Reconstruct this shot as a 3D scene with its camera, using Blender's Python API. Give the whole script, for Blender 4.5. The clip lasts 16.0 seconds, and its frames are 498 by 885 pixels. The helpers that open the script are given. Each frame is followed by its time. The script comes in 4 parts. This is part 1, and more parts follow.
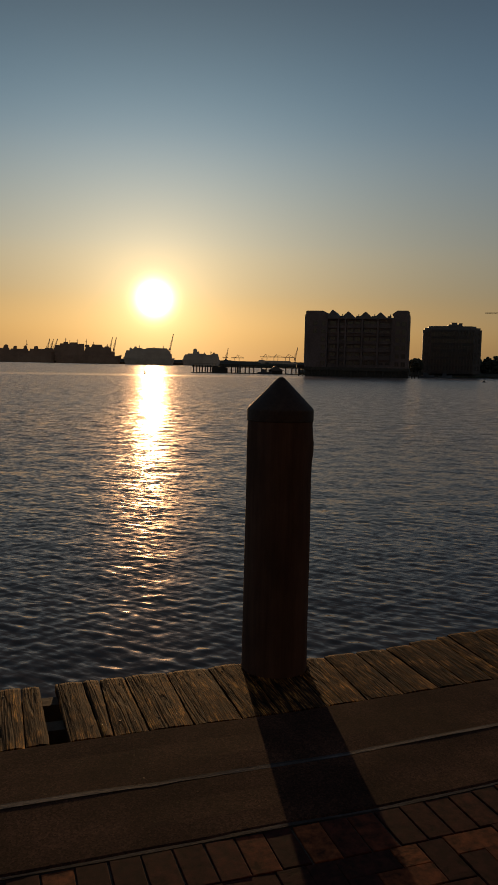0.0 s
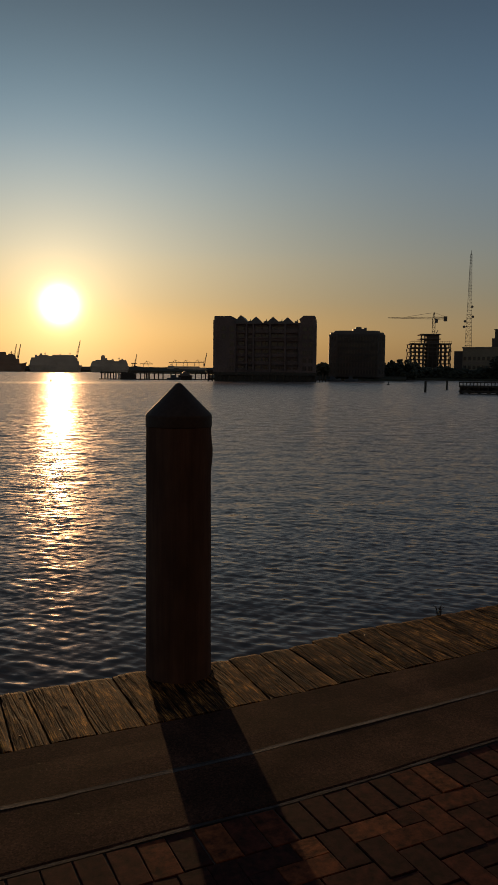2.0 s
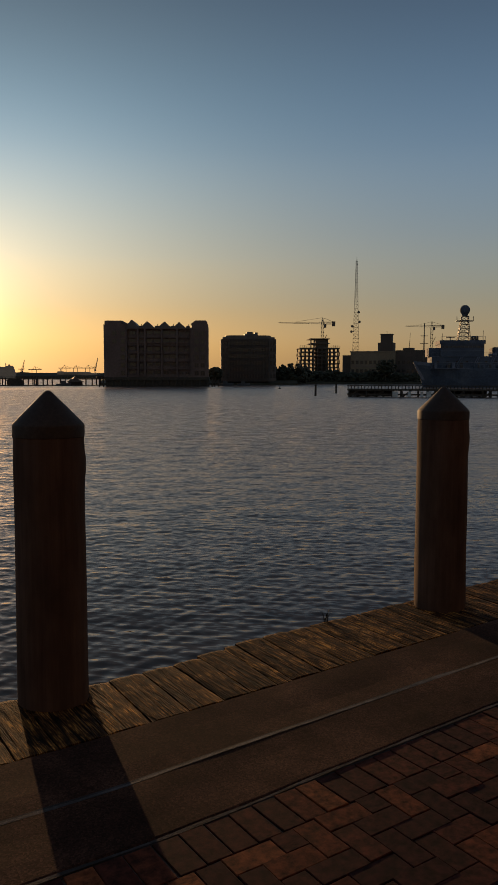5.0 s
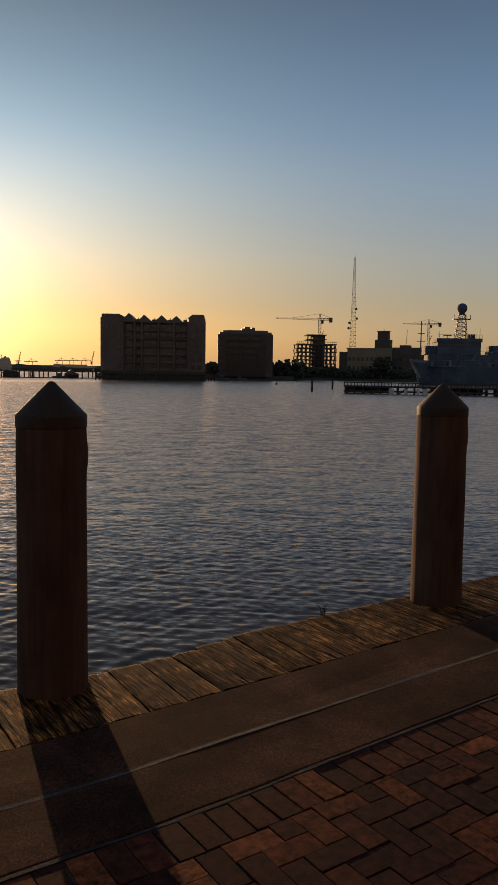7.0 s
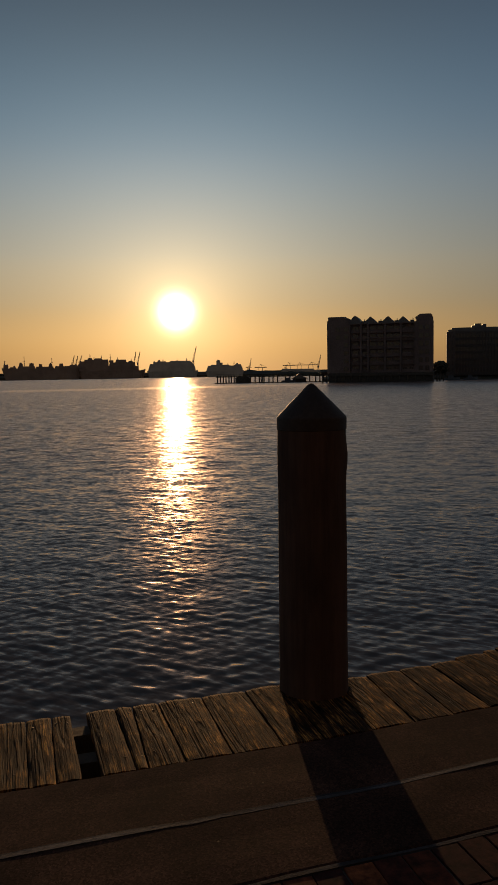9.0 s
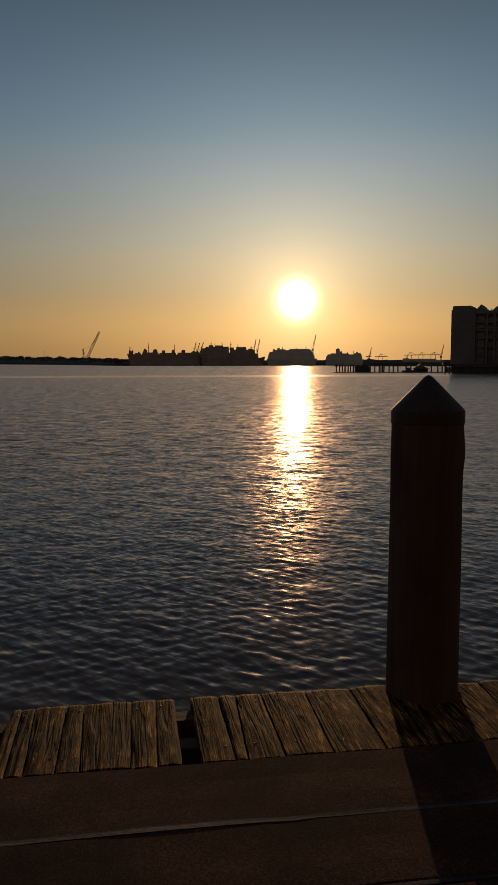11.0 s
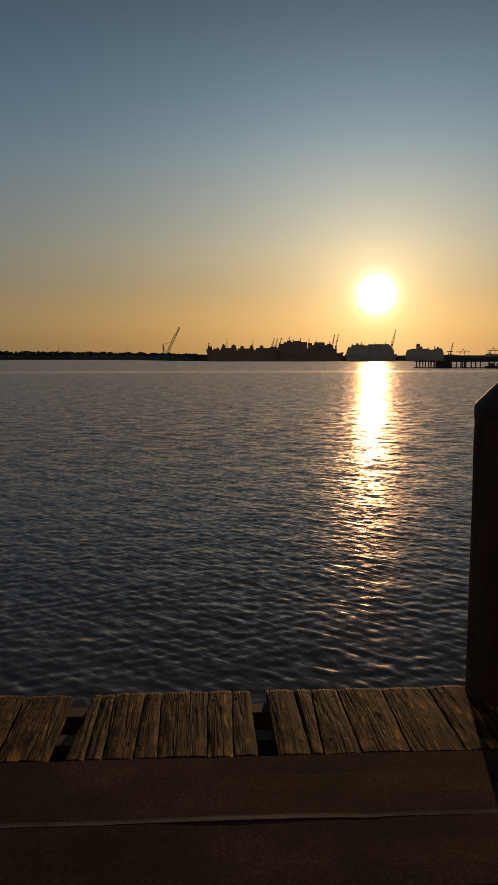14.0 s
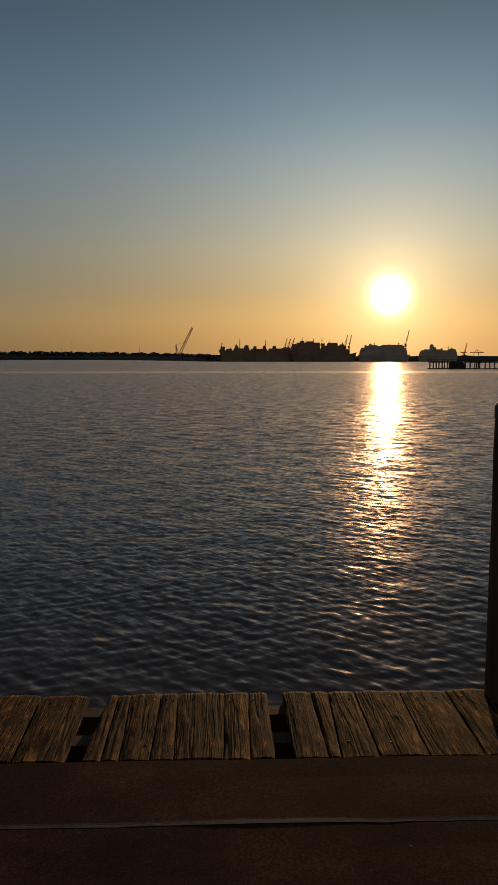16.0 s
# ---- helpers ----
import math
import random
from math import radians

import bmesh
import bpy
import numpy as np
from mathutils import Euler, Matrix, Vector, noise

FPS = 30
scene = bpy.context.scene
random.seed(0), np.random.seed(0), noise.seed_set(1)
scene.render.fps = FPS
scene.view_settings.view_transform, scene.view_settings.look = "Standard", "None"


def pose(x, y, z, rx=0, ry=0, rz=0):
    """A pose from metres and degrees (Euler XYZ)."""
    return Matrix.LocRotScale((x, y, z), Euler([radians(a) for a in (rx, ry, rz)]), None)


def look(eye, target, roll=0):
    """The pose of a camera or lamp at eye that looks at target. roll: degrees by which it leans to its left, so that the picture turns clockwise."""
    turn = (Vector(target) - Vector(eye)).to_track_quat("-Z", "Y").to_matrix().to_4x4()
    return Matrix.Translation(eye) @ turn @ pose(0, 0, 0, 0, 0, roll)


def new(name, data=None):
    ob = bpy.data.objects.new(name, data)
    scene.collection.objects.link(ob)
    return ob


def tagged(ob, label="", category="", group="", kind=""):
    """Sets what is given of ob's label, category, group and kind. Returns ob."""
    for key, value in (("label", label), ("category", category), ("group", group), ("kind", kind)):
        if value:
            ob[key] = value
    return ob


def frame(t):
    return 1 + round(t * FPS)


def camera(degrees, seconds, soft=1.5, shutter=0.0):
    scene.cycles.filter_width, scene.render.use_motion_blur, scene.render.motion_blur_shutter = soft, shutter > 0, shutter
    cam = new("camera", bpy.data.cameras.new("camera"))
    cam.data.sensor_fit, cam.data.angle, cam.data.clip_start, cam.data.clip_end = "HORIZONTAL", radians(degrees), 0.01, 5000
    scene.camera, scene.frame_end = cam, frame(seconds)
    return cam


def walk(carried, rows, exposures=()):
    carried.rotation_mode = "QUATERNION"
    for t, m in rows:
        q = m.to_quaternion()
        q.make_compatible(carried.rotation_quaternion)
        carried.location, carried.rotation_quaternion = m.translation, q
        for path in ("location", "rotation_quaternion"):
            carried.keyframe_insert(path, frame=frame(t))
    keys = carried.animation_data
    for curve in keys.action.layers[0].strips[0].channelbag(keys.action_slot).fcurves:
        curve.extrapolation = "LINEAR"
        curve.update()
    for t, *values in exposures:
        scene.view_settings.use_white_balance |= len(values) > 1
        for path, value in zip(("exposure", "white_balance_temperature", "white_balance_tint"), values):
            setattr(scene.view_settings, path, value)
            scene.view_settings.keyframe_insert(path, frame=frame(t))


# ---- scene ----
cam = camera(35.5, 16.0, soft=1.5)
PATH = [
    (0, (0.11, 0.067, 1.562), (0.76, 1.948, 1.362), 1.2),
    (0.5, (0.106, 0.052, 1.564), (0.788, 1.922, 1.375), 1.0),
    (1, (0.108, 0.051, 1.566), (0.824, 1.91, 1.384), 1.2),
    (1.5, (0.118, 0.048, 1.569), (0.852, 1.9, 1.395), 1.0),
    (2, (0.156, 0.014, 1.566), (1.017, 1.81, 1.383), 0.5),
    (2.5, (0.188, 0.017, 1.569), (1.162, 1.754, 1.38), 0.9),
    (3, (0.242, 0.032, 1.575), (1.148, 1.808, 1.407), 1.7),
    (3.5, (0.276, 0.063, 1.572), (1.173, 1.842, 1.403), 1.8),
    (4, (0.305, 0.128, 1.568), (1.326, 1.839, 1.393), 0.0),
    (4.5, (0.302, 0.116, 1.572), (1.386, 1.788, 1.401), -0.4),
    (7, (0.261, 0.109, 1.563), (1.368, 1.765, 1.381), 0.9),
    (7.5, (0.234, 0.137, 1.573), (1.108, 1.927, 1.393), -0.1),
    (8, (0.201, 0.186, 1.572), (0.876, 2.061, 1.398), 0.0),
    (8.5, (0.168, 0.238, 1.562), (0.776, 2.135, 1.388), -0.5),
    (9, (0.146, 0.236, 1.554), (0.733, 2.14, 1.378), -1.0),
    (9.5, (0.169, 0.253, 1.563), (0.585, 2.204, 1.41), -0.3),
    (12, (0.19, 0.299, 1.553), (0.434, 2.271, 1.327), 0.1),
    (12.5, (0.181, 0.303, 1.55), (0.363, 2.283, 1.339), 0.2),
    (13, (0.186, 0.309, 1.549), (0.328, 2.294, 1.347), -0.1),
    (13.5, (0.181, 0.288, 1.551), (0.297, 2.274, 1.344), -0.3),
    (14, (0.183, 0.294, 1.55), (0.28, 2.28, 1.336), -0.1),
    (14.5, (0.172, 0.305, 1.543), (0.263, 2.29, 1.323), 0.3),
    (15, (0.173, 0.321, 1.544), (0.257, 2.306, 1.318), -0.0),
    (15.5, (0.159, 0.318, 1.546), (0.238, 2.304, 1.326), 0.3),
    (16, (0.161, 0.318, 1.546), (0.226, 2.306, 1.333), 0.0),
]
walk(cam, [(t, look(eye, target, roll)) for t, eye, target, roll in PATH],
     exposures=[(0.0, 0.0, 6500, 10), (1.5, 0.05, 6500, 10), (2.5, 0.25, 6500, 10), (3.0, 0.52, 6500, 10), (3.5, 0.48, 6480, 10),
                (4.5, 0.46, 6400, 10), (5.5, 0.58, 6450, 12), (6.4, 0.74, 6500, 14), (7.0, 0.82, 6500, 15), (7.5, 0.54, 6500, 16),
                (8.0, 0.28, 6500, 14), (8.5, -0.06, 6500, 13), (9.5, -0.11, 6500, 13), (12.0, -0.12, 6500, 11), (13.0, -0.2, 6500, 10), (14.0, -0.08, 6500, 10), (16.0, -0.06, 6500, 10)])

# ---- light ----
SUN_AZ, SUN_EL = 12.0, 4.55          # degrees from +y towards +x, and above the horizon
sun_way = Vector((math.sin(radians(SUN_AZ)) * math.cos(radians(SUN_EL)),
                  math.cos(radians(SUN_AZ)) * math.cos(radians(SUN_EL)), math.sin(radians(SUN_EL))))
world = bpy.data.worlds.new("evening_sky")
scene.world = world
world.use_nodes = True
wt = world.node_tree
wt.nodes.clear()
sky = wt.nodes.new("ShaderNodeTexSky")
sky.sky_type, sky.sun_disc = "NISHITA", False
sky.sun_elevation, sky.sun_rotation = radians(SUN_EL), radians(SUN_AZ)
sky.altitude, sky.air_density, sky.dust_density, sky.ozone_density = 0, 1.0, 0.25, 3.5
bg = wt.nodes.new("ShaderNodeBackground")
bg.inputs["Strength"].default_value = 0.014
wt.links.new(sky.outputs[0], bg.inputs["Color"])


def math_node(op, a, b=None):
    n = wt.nodes.new("ShaderNodeMath")
    n.operation = op
    for i, v in enumerate((a, b)):
        if v is None:
            continue
        if isinstance(v, (int, float)):
            n.inputs[i].default_value = v
        else:
            wt.links.new(v, n.inputs[i])
    return n.outputs[0]


def glow(colour, strength):
    n = wt.nodes.new("ShaderNodeBackground")
    if isinstance(colour, tuple):
        n.inputs["Color"].default_value = (*colour, 1)
    else:
        wt.links.new(colour, n.inputs["Color"])
    wt.links.new(strength, n.inputs["Strength"])
    return n


def add_shader(a, b):
    n = wt.nodes.new("ShaderNodeAddShader")
    wt.links.new(a.outputs[0], n.inputs[0])
    wt.links.new(b.outputs[0], n.inputs[1])
    return n


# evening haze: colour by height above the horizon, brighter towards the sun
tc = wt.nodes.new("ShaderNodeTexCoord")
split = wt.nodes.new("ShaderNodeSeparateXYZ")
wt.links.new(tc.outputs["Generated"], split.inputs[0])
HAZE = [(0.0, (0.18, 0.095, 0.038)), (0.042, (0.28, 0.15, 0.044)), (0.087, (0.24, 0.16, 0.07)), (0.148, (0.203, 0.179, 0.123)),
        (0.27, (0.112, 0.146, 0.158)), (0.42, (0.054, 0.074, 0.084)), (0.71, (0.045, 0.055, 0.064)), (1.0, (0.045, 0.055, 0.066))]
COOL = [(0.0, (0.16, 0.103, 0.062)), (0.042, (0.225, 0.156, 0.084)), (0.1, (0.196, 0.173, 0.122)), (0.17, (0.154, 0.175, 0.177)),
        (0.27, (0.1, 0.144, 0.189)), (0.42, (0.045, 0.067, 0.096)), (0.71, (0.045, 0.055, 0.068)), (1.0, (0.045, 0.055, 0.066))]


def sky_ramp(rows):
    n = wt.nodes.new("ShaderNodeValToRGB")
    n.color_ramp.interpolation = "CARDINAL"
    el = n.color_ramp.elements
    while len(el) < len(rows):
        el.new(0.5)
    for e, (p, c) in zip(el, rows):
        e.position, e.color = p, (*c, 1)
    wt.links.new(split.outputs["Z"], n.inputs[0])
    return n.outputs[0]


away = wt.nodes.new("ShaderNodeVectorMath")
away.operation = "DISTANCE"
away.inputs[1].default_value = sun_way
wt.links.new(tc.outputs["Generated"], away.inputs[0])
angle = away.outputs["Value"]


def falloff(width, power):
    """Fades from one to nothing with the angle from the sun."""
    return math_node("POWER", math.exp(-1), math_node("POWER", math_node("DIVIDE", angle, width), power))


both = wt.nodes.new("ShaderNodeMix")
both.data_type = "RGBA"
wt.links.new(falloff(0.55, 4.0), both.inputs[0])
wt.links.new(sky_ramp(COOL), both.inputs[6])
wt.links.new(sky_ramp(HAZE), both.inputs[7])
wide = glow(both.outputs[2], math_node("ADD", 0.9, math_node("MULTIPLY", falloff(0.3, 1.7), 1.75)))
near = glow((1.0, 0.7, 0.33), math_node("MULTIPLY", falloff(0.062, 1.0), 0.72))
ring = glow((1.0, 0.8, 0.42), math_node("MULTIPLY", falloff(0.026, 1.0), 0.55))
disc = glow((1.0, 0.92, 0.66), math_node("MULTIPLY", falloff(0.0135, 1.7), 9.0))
out = wt.nodes.new("ShaderNodeOutputWorld")
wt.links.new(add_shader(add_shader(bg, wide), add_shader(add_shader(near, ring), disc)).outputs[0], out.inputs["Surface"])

sun = new("sun", bpy.data.lights.new("sun", "SUN"))
sun.data.energy, sun.data.angle, sun.data.color = 2.6, radians(0.55), (1.0, 0.58, 0.26)
sun.matrix_world = look(sun_way * 50, (0, 0, 0))


# ---- materials ----
def material(name):
    m = bpy.data.materials.new(name)
    m.use_nodes = True
    return m, m.node_tree, m.node_tree.nodes["Principled BSDF"]


def coords(nt, scale=(1, 1, 1), shift_by_object=False, spin=0.0):
    t = nt.nodes.new("ShaderNodeTexCoord")
    m = nt.nodes.new("ShaderNodeMapping")
    m.inputs["Scale"].default_value = scale
    if spin:
        r = nt.nodes.new("ShaderNodeVectorRotate")
        r.rotation_type, r.inputs["Angle"].default_value = "Z_AXIS", radians(-spin)
        nt.links.new(t.outputs["Object"], r.inputs["Vector"])
        nt.links.new(r.outputs[0], m.inputs["Vector"])
    else:
        nt.links.new(t.outputs["Object"], m.inputs["Vector"])
    if shift_by_object:
        o = nt.nodes.new("ShaderNodeObjectInfo")
        k = nt.nodes.new("ShaderNodeMath")
        k.operation, k.inputs[1].default_value = "MULTIPLY", 37.0
        nt.links.new(o.outputs["Random"], k.inputs[0])
        nt.links.new(k.outputs[0], m.inputs["Location"])
    return m.outputs[0]


def noise_node(nt, vec, scale, detail=4.0, rough=0.55):
    n = nt.nodes.new("ShaderNodeTexNoise")
    n.inputs["Scale"].default_value, n.inputs["Detail"].default_value, n.inputs["Roughness"].default_value = scale, detail, rough
    nt.links.new(vec, n.inputs["Vector"])
    return n.outputs["Fac"]


def ramp(nt, fac, stops):
    r = nt.nodes.new("ShaderNodeValToRGB")
    e = r.color_ramp.elements
    while len(e) < len(stops):
        e.new(0.5)
    for el, (p, c) in zip(e, stops):
        el.position = p
        el.color = (*c, 1) if len(c) == 3 else c
    nt.links.new(fac, r.inputs[0])
    return r.outputs[0]


def blend(nt, fac, a, b, mode="MIX"):
    m = nt.nodes.new("ShaderNodeMix")
    m.data_type, m.blend_type = "RGBA", mode
    if isinstance(fac, float):
        m.inputs[0].default_value = fac
    else:
        nt.links.new(fac, m.inputs[0])
    nt.links.new(a, m.inputs[6])
    nt.links.new(b, m.inputs[7])
    return m.outputs[2]


def bump(nt, bsdf, height, strength, distance, before=None):
    b = nt.nodes.new("ShaderNodeBump")
    b.inputs["Strength"].default_value, b.inputs["Distance"].default_value = strength, distance
    nt.links.new(height, b.inputs["Height"])
    if before:
        nt.links.new(before, b.inputs["Normal"])
    nt.links.new(b.outputs[0], bsdf.inputs["Normal"])
    return b.outputs[0]


def surface(name, dark, mid, light, scale=3.0, fine=40.0, rough=0.8, relief=0.4, depth=0.004, metal=0.0, stretch=(1, 1, 1),
            per_object=False, spread=0.0):
    """A worn surface: three tones by a coarse noise, a finer grain over them, and relief."""
    m, nt, p = material(name)
    v = coords(nt, stretch, per_object)
    base = ramp(nt, noise_node(nt, v, scale, 5.0), [(0.28, dark), (0.5, mid), (0.72, light)])
    grain = noise_node(nt, v, fine, 4.0, 0.65)
    tone = ramp(nt, grain, [(0.25, (0.55, 0.55, 0.55)), (0.75, (1.25, 1.25, 1.25))])
    col = blend(nt, 1.0, base, tone, "MULTIPLY")
    if spread:
        o = nt.nodes.new("ShaderNodeObjectInfo")
        col = blend(nt, 1.0, col, ramp(nt, o.outputs["Random"], [(0.0, (1 - spread,) * 3), (1.0, (1 + spread,) * 3)]), "MULTIPLY")
    nt.links.new(col, p.inputs["Base Color"])
    p.inputs["Roughness"].default_value, p.inputs["Metallic"].default_value = rough, metal
    bump(nt, p, grain, relief, depth)
    return m


def plank_material():
    m, nt, p = material("weathered_plank")
    v = coords(nt, (80, 4.2, 20), True)
    fibre = noise_node(nt, v, 2.0, 4.0, 0.6)
    streak = noise_node(nt, coords(nt, (24, 2.6, 6), True), 1.6, 5.0, 0.65)
    blot = noise_node(nt, coords(nt, (1.6, 1, 1), True), 7.0, 6.0, 0.62)
    col = ramp(nt, fibre, [(0.37, (0.05, 0.031, 0.017)), (0.5, (0.12, 0.074, 0.033)), (0.62, (0.5, 0.32, 0.12))])
    col = blend(nt, 1.0, col, ramp(nt, streak, [(0.38, (0.4, 0.35, 0.32)), (0.58, (1.3, 1.2, 1.04))]), "MULTIPLY")
    col = blend(nt, 1.0, col, ramp(nt, blot, [(0.4, (0.36, 0.29, 0.26)), (0.5, (0.7, 0.61, 0.54)), (0.59, (1.4, 1.28, 1.06))]), "MULTIPLY")
    spot = noise_node(nt, coords(nt, (34, 15, 10), True), 1.0, 3.0, 0.6)
    col = blend(nt, 1.0, col, ramp(nt, spot, [(0.36, (0.35, 0.3, 0.28)), (0.44, (1, 1, 1))]), "MULTIPLY")
    o = nt.nodes.new("ShaderNodeObjectInfo")
    col = blend(nt, 1.0, col, ramp(nt, o.outputs["Random"], [(0.0, (0.6, 0.54, 0.5)), (1.0, (1.15, 1.05, 0.85))]), "MULTIPLY")
    nt.links.new(col, p.inputs["Base Color"])
    crack = noise_node(nt, coords(nt, (11, 0.55, 2), True), 1.0, 3.0, 0.5)
    half = nt.nodes.new("ShaderNodeMath")
    half.operation, half.inputs[1].default_value = "SUBTRACT", 0.5
    nt.links.new(crack, half.inputs[0])
    size = nt.nodes.new("ShaderNodeMath")
    size.operation = "ABSOLUTE"
    nt.links.new(half.outputs[0], size.inputs[0])
    gap = ramp(nt, size.outputs[0], [(0.008, (0.12, 0.1, 0.09)), (0.026, (1, 1, 1))])
    col = blend(nt, 1.0, col, gap, "MULTIPLY")
    nt.links.new(col, p.inputs["Base Color"])
    p.inputs["Roughness"].default_value, p.inputs["Specular IOR Level"].default_value = 0.83, 0.11
    first = bump(nt, p, fibre, 1.0, 0.004)
    bump(nt, p, gap, 0.8, 0.004, bump(nt, p, streak, 0.4, 0.008, first))
    return m


def water_material():
    """Murky brown harbour water: a dull body below, a slightly tinted mirror of fine chop above."""
    m, nt, p = material("harbour_water")
    geo = nt.nodes.new("ShaderNodeNewGeometry")
    place = nt.nodes.new("ShaderNodeSeparateXYZ")
    nt.links.new(geo.outputs["Position"], place.inputs[0])

    def along(rows, x0, x1):
        """A value that changes with the distance from the quay."""
        far_off = nt.nodes.new("ShaderNodeMapRange")
        far_off.inputs["From Min"].default_value, far_off.inputs["From Max"].default_value = x0, x1
        nt.links.new(place.outputs["Y"], far_off.inputs["Value"])
        return ramp(nt, far_off.outputs[0], [(q, (v, v, v)) for q, v in rows])

    def vector(op, a, b, scalar=False):
        n = nt.nodes.new("ShaderNodeVectorMath")
        n.operation = op
        for k, v in ((0, a), ("Scale" if scalar else 1, b)):
            if isinstance(v, (tuple, float)):
                n.inputs[k].default_value = v
            else:
                nt.links.new(v, n.inputs[k])
        return n.outputs[0]

    # ripples by their crest's direction, size along and across it, and slope; the coarse ones are shaped in the mesh near the quay
    chop = ((-40.0, 3.2, 9.5, 0.3, False), (-46.0, 6.5, 18.0, 0.36, False), (36.0, 5.0, 14.0, 0.2, False),
            (-40.0, 1.3, 4.0, 0.4, True), (-28.0, 0.6, 1.8, 0.24, True), (34.0, 0.8, 2.8, 0.24, True))
    gust = ramp(nt, noise_node(nt, coords(nt, (0.05, 0.022, 1), False, -30.0), 1.0, 3.0), [(0.35, (0.72,) * 3), (0.65, (1.25,) * 3)])
    grow = along([(0.0, 0.0), (0.12, 0.25), (0.45, 0.85), (1.0, 1.0)], 4.0, 70.0)
    total = None
    for spin, sx, sy, slope, coarse in chop:
        n = noise_node(nt, coords(nt, (sx, sy, 1), False, spin), 1.0, 1.5, 0.5)
        mid = nt.nodes.new("ShaderNodeMath")
        mid.operation, mid.inputs[1].default_value = "SUBTRACT", 0.5
        nt.links.new(n, mid.inputs[0])
        a = radians(spin + 90)
        one = vector("SCALE", (slope * math.cos(a), slope * math.sin(a), 0.0), mid.outputs[0], True)
        if coarse:
            one = vector("MULTIPLY", one, grow)
        total = one if total is None else vector("ADD", total, one)
    total = vector("MULTIPLY", total, gust)
    # the sides of the waves that show lean towards the quay; a calm slick lies far out
    lean = along([(0.0, 0.15), (0.02, 0.24), (0.08, 0.42), (0.3, 0.53), (0.56, 0.5), (0.59, 0.1), (0.635, 0.1), (0.67, 0.5), (1.0, 0.55)], 4.0, 300.0)
    total = vector("ADD", total, vector("MULTIPLY", (-0.04, -0.16, 0.0), lean))
    unit = vector("NORMALIZE", vector("ADD", geo.outputs["Normal"], total), (0.0, 0.0, 0.0))
    body = nt.nodes.new("ShaderNodeBsdfDiffuse")
    body.inputs["Color"].default_value = (0.066, 0.052, 0.042, 1)
    lobes = []                                  # ripples too small to draw blur part of the mirror
    for rough in (along([(0.0, 0.035), (0.2, 0.055), (0.4, 0.11), (1.0, 0.15)], 4.0, 60.0), along([(0.0, 0.2), (0.3, 0.34), (1.0, 0.36)], 4.0, 60.0)):
        g = nt.nodes.new("ShaderNodeBsdfGlossy")
        g.inputs["Color"].default_value = (1.0, 0.83, 0.75, 1)
        nt.links.new(rough, g.inputs["Roughness"])
        nt.links.new(unit, g.inputs["Normal"])
        lobes.append(g)
    shine = nt.nodes.new("ShaderNodeMixShader")
    nt.links.new(along([(0.0, 0.02), (0.12, 0.05), (0.3, 0.28), (0.6, 0.44), (1.0, 0.44)], 4.0, 50.0), shine.inputs[0])
    nt.links.new(lobes[0].outputs[0], shine.inputs[1])
    nt.links.new(lobes[1].outputs[0], shine.inputs[2])
    fres = nt.nodes.new("ShaderNodeFresnel")
    fres.inputs["IOR"].default_value = 1.4
    nt.links.new(unit, fres.inputs["Normal"])
    mix = nt.nodes.new("ShaderNodeMixShader")
    nt.links.new(fres.outputs[0], mix.inputs[0])
    nt.links.new(body.outputs[0], mix.inputs[1])
    nt.links.new(shine.outputs[0], mix.inputs[2])
    nt.nodes.remove(p)
    nt.links.new(mix.outputs[0], nt.nodes["Material Output"].inputs["Surface"])
    return m


def concrete_material():
    m, nt, p = material("pebbled_concrete")
    v = coords(nt)
    stain = noise_node(nt, v, 2.2, 7.0, 0.62)
    grit = noise_node(nt, v, 130.0, 3.0, 0.7)
    cells = nt.nodes.new("ShaderNodeTexVoronoi")
    cells.inputs["Scale"].default_value = 150.0
    nt.links.new(v, cells.inputs["Vector"])
    col = ramp(nt, stain, [(0.32, (0.021, 0.0105, 0.008)), (0.5, (0.044, 0.0222, 0.0165)), (0.68, (0.084, 0.044, 0.031))])
    col = blend(nt, 1.0, col, ramp(nt, cells.outputs["Color"], [(0.15, (0.55, 0.55, 0.55)), (0.6, (1.05, 1.03, 1.0)), (0.94, (1.7, 1.6, 1.5))]), "MULTIPLY")
    nt.links.new(col, p.inputs["Base Color"])
    flecks = nt.nodes.new("ShaderNodeTexVoronoi")
    flecks.inputs["Scale"].default_value = 330.0
    nt.links.new(v, flecks.inputs["Vector"])
    shiny = ramp(nt, flecks.outputs["Color"], [(0.91, (0.95, 0.95, 0.95)), (0.95, (0.5, 0.5, 0.5))])
    nt.links.new(shiny, p.inputs["Roughness"])
    p.inputs["Specular IOR Level"].default_value = 0.09
    bump(nt, p, cells.outputs["Distance"], 0.3, 0.0008, bump(nt, p, grit, 0.3, 0.0005))
    return m


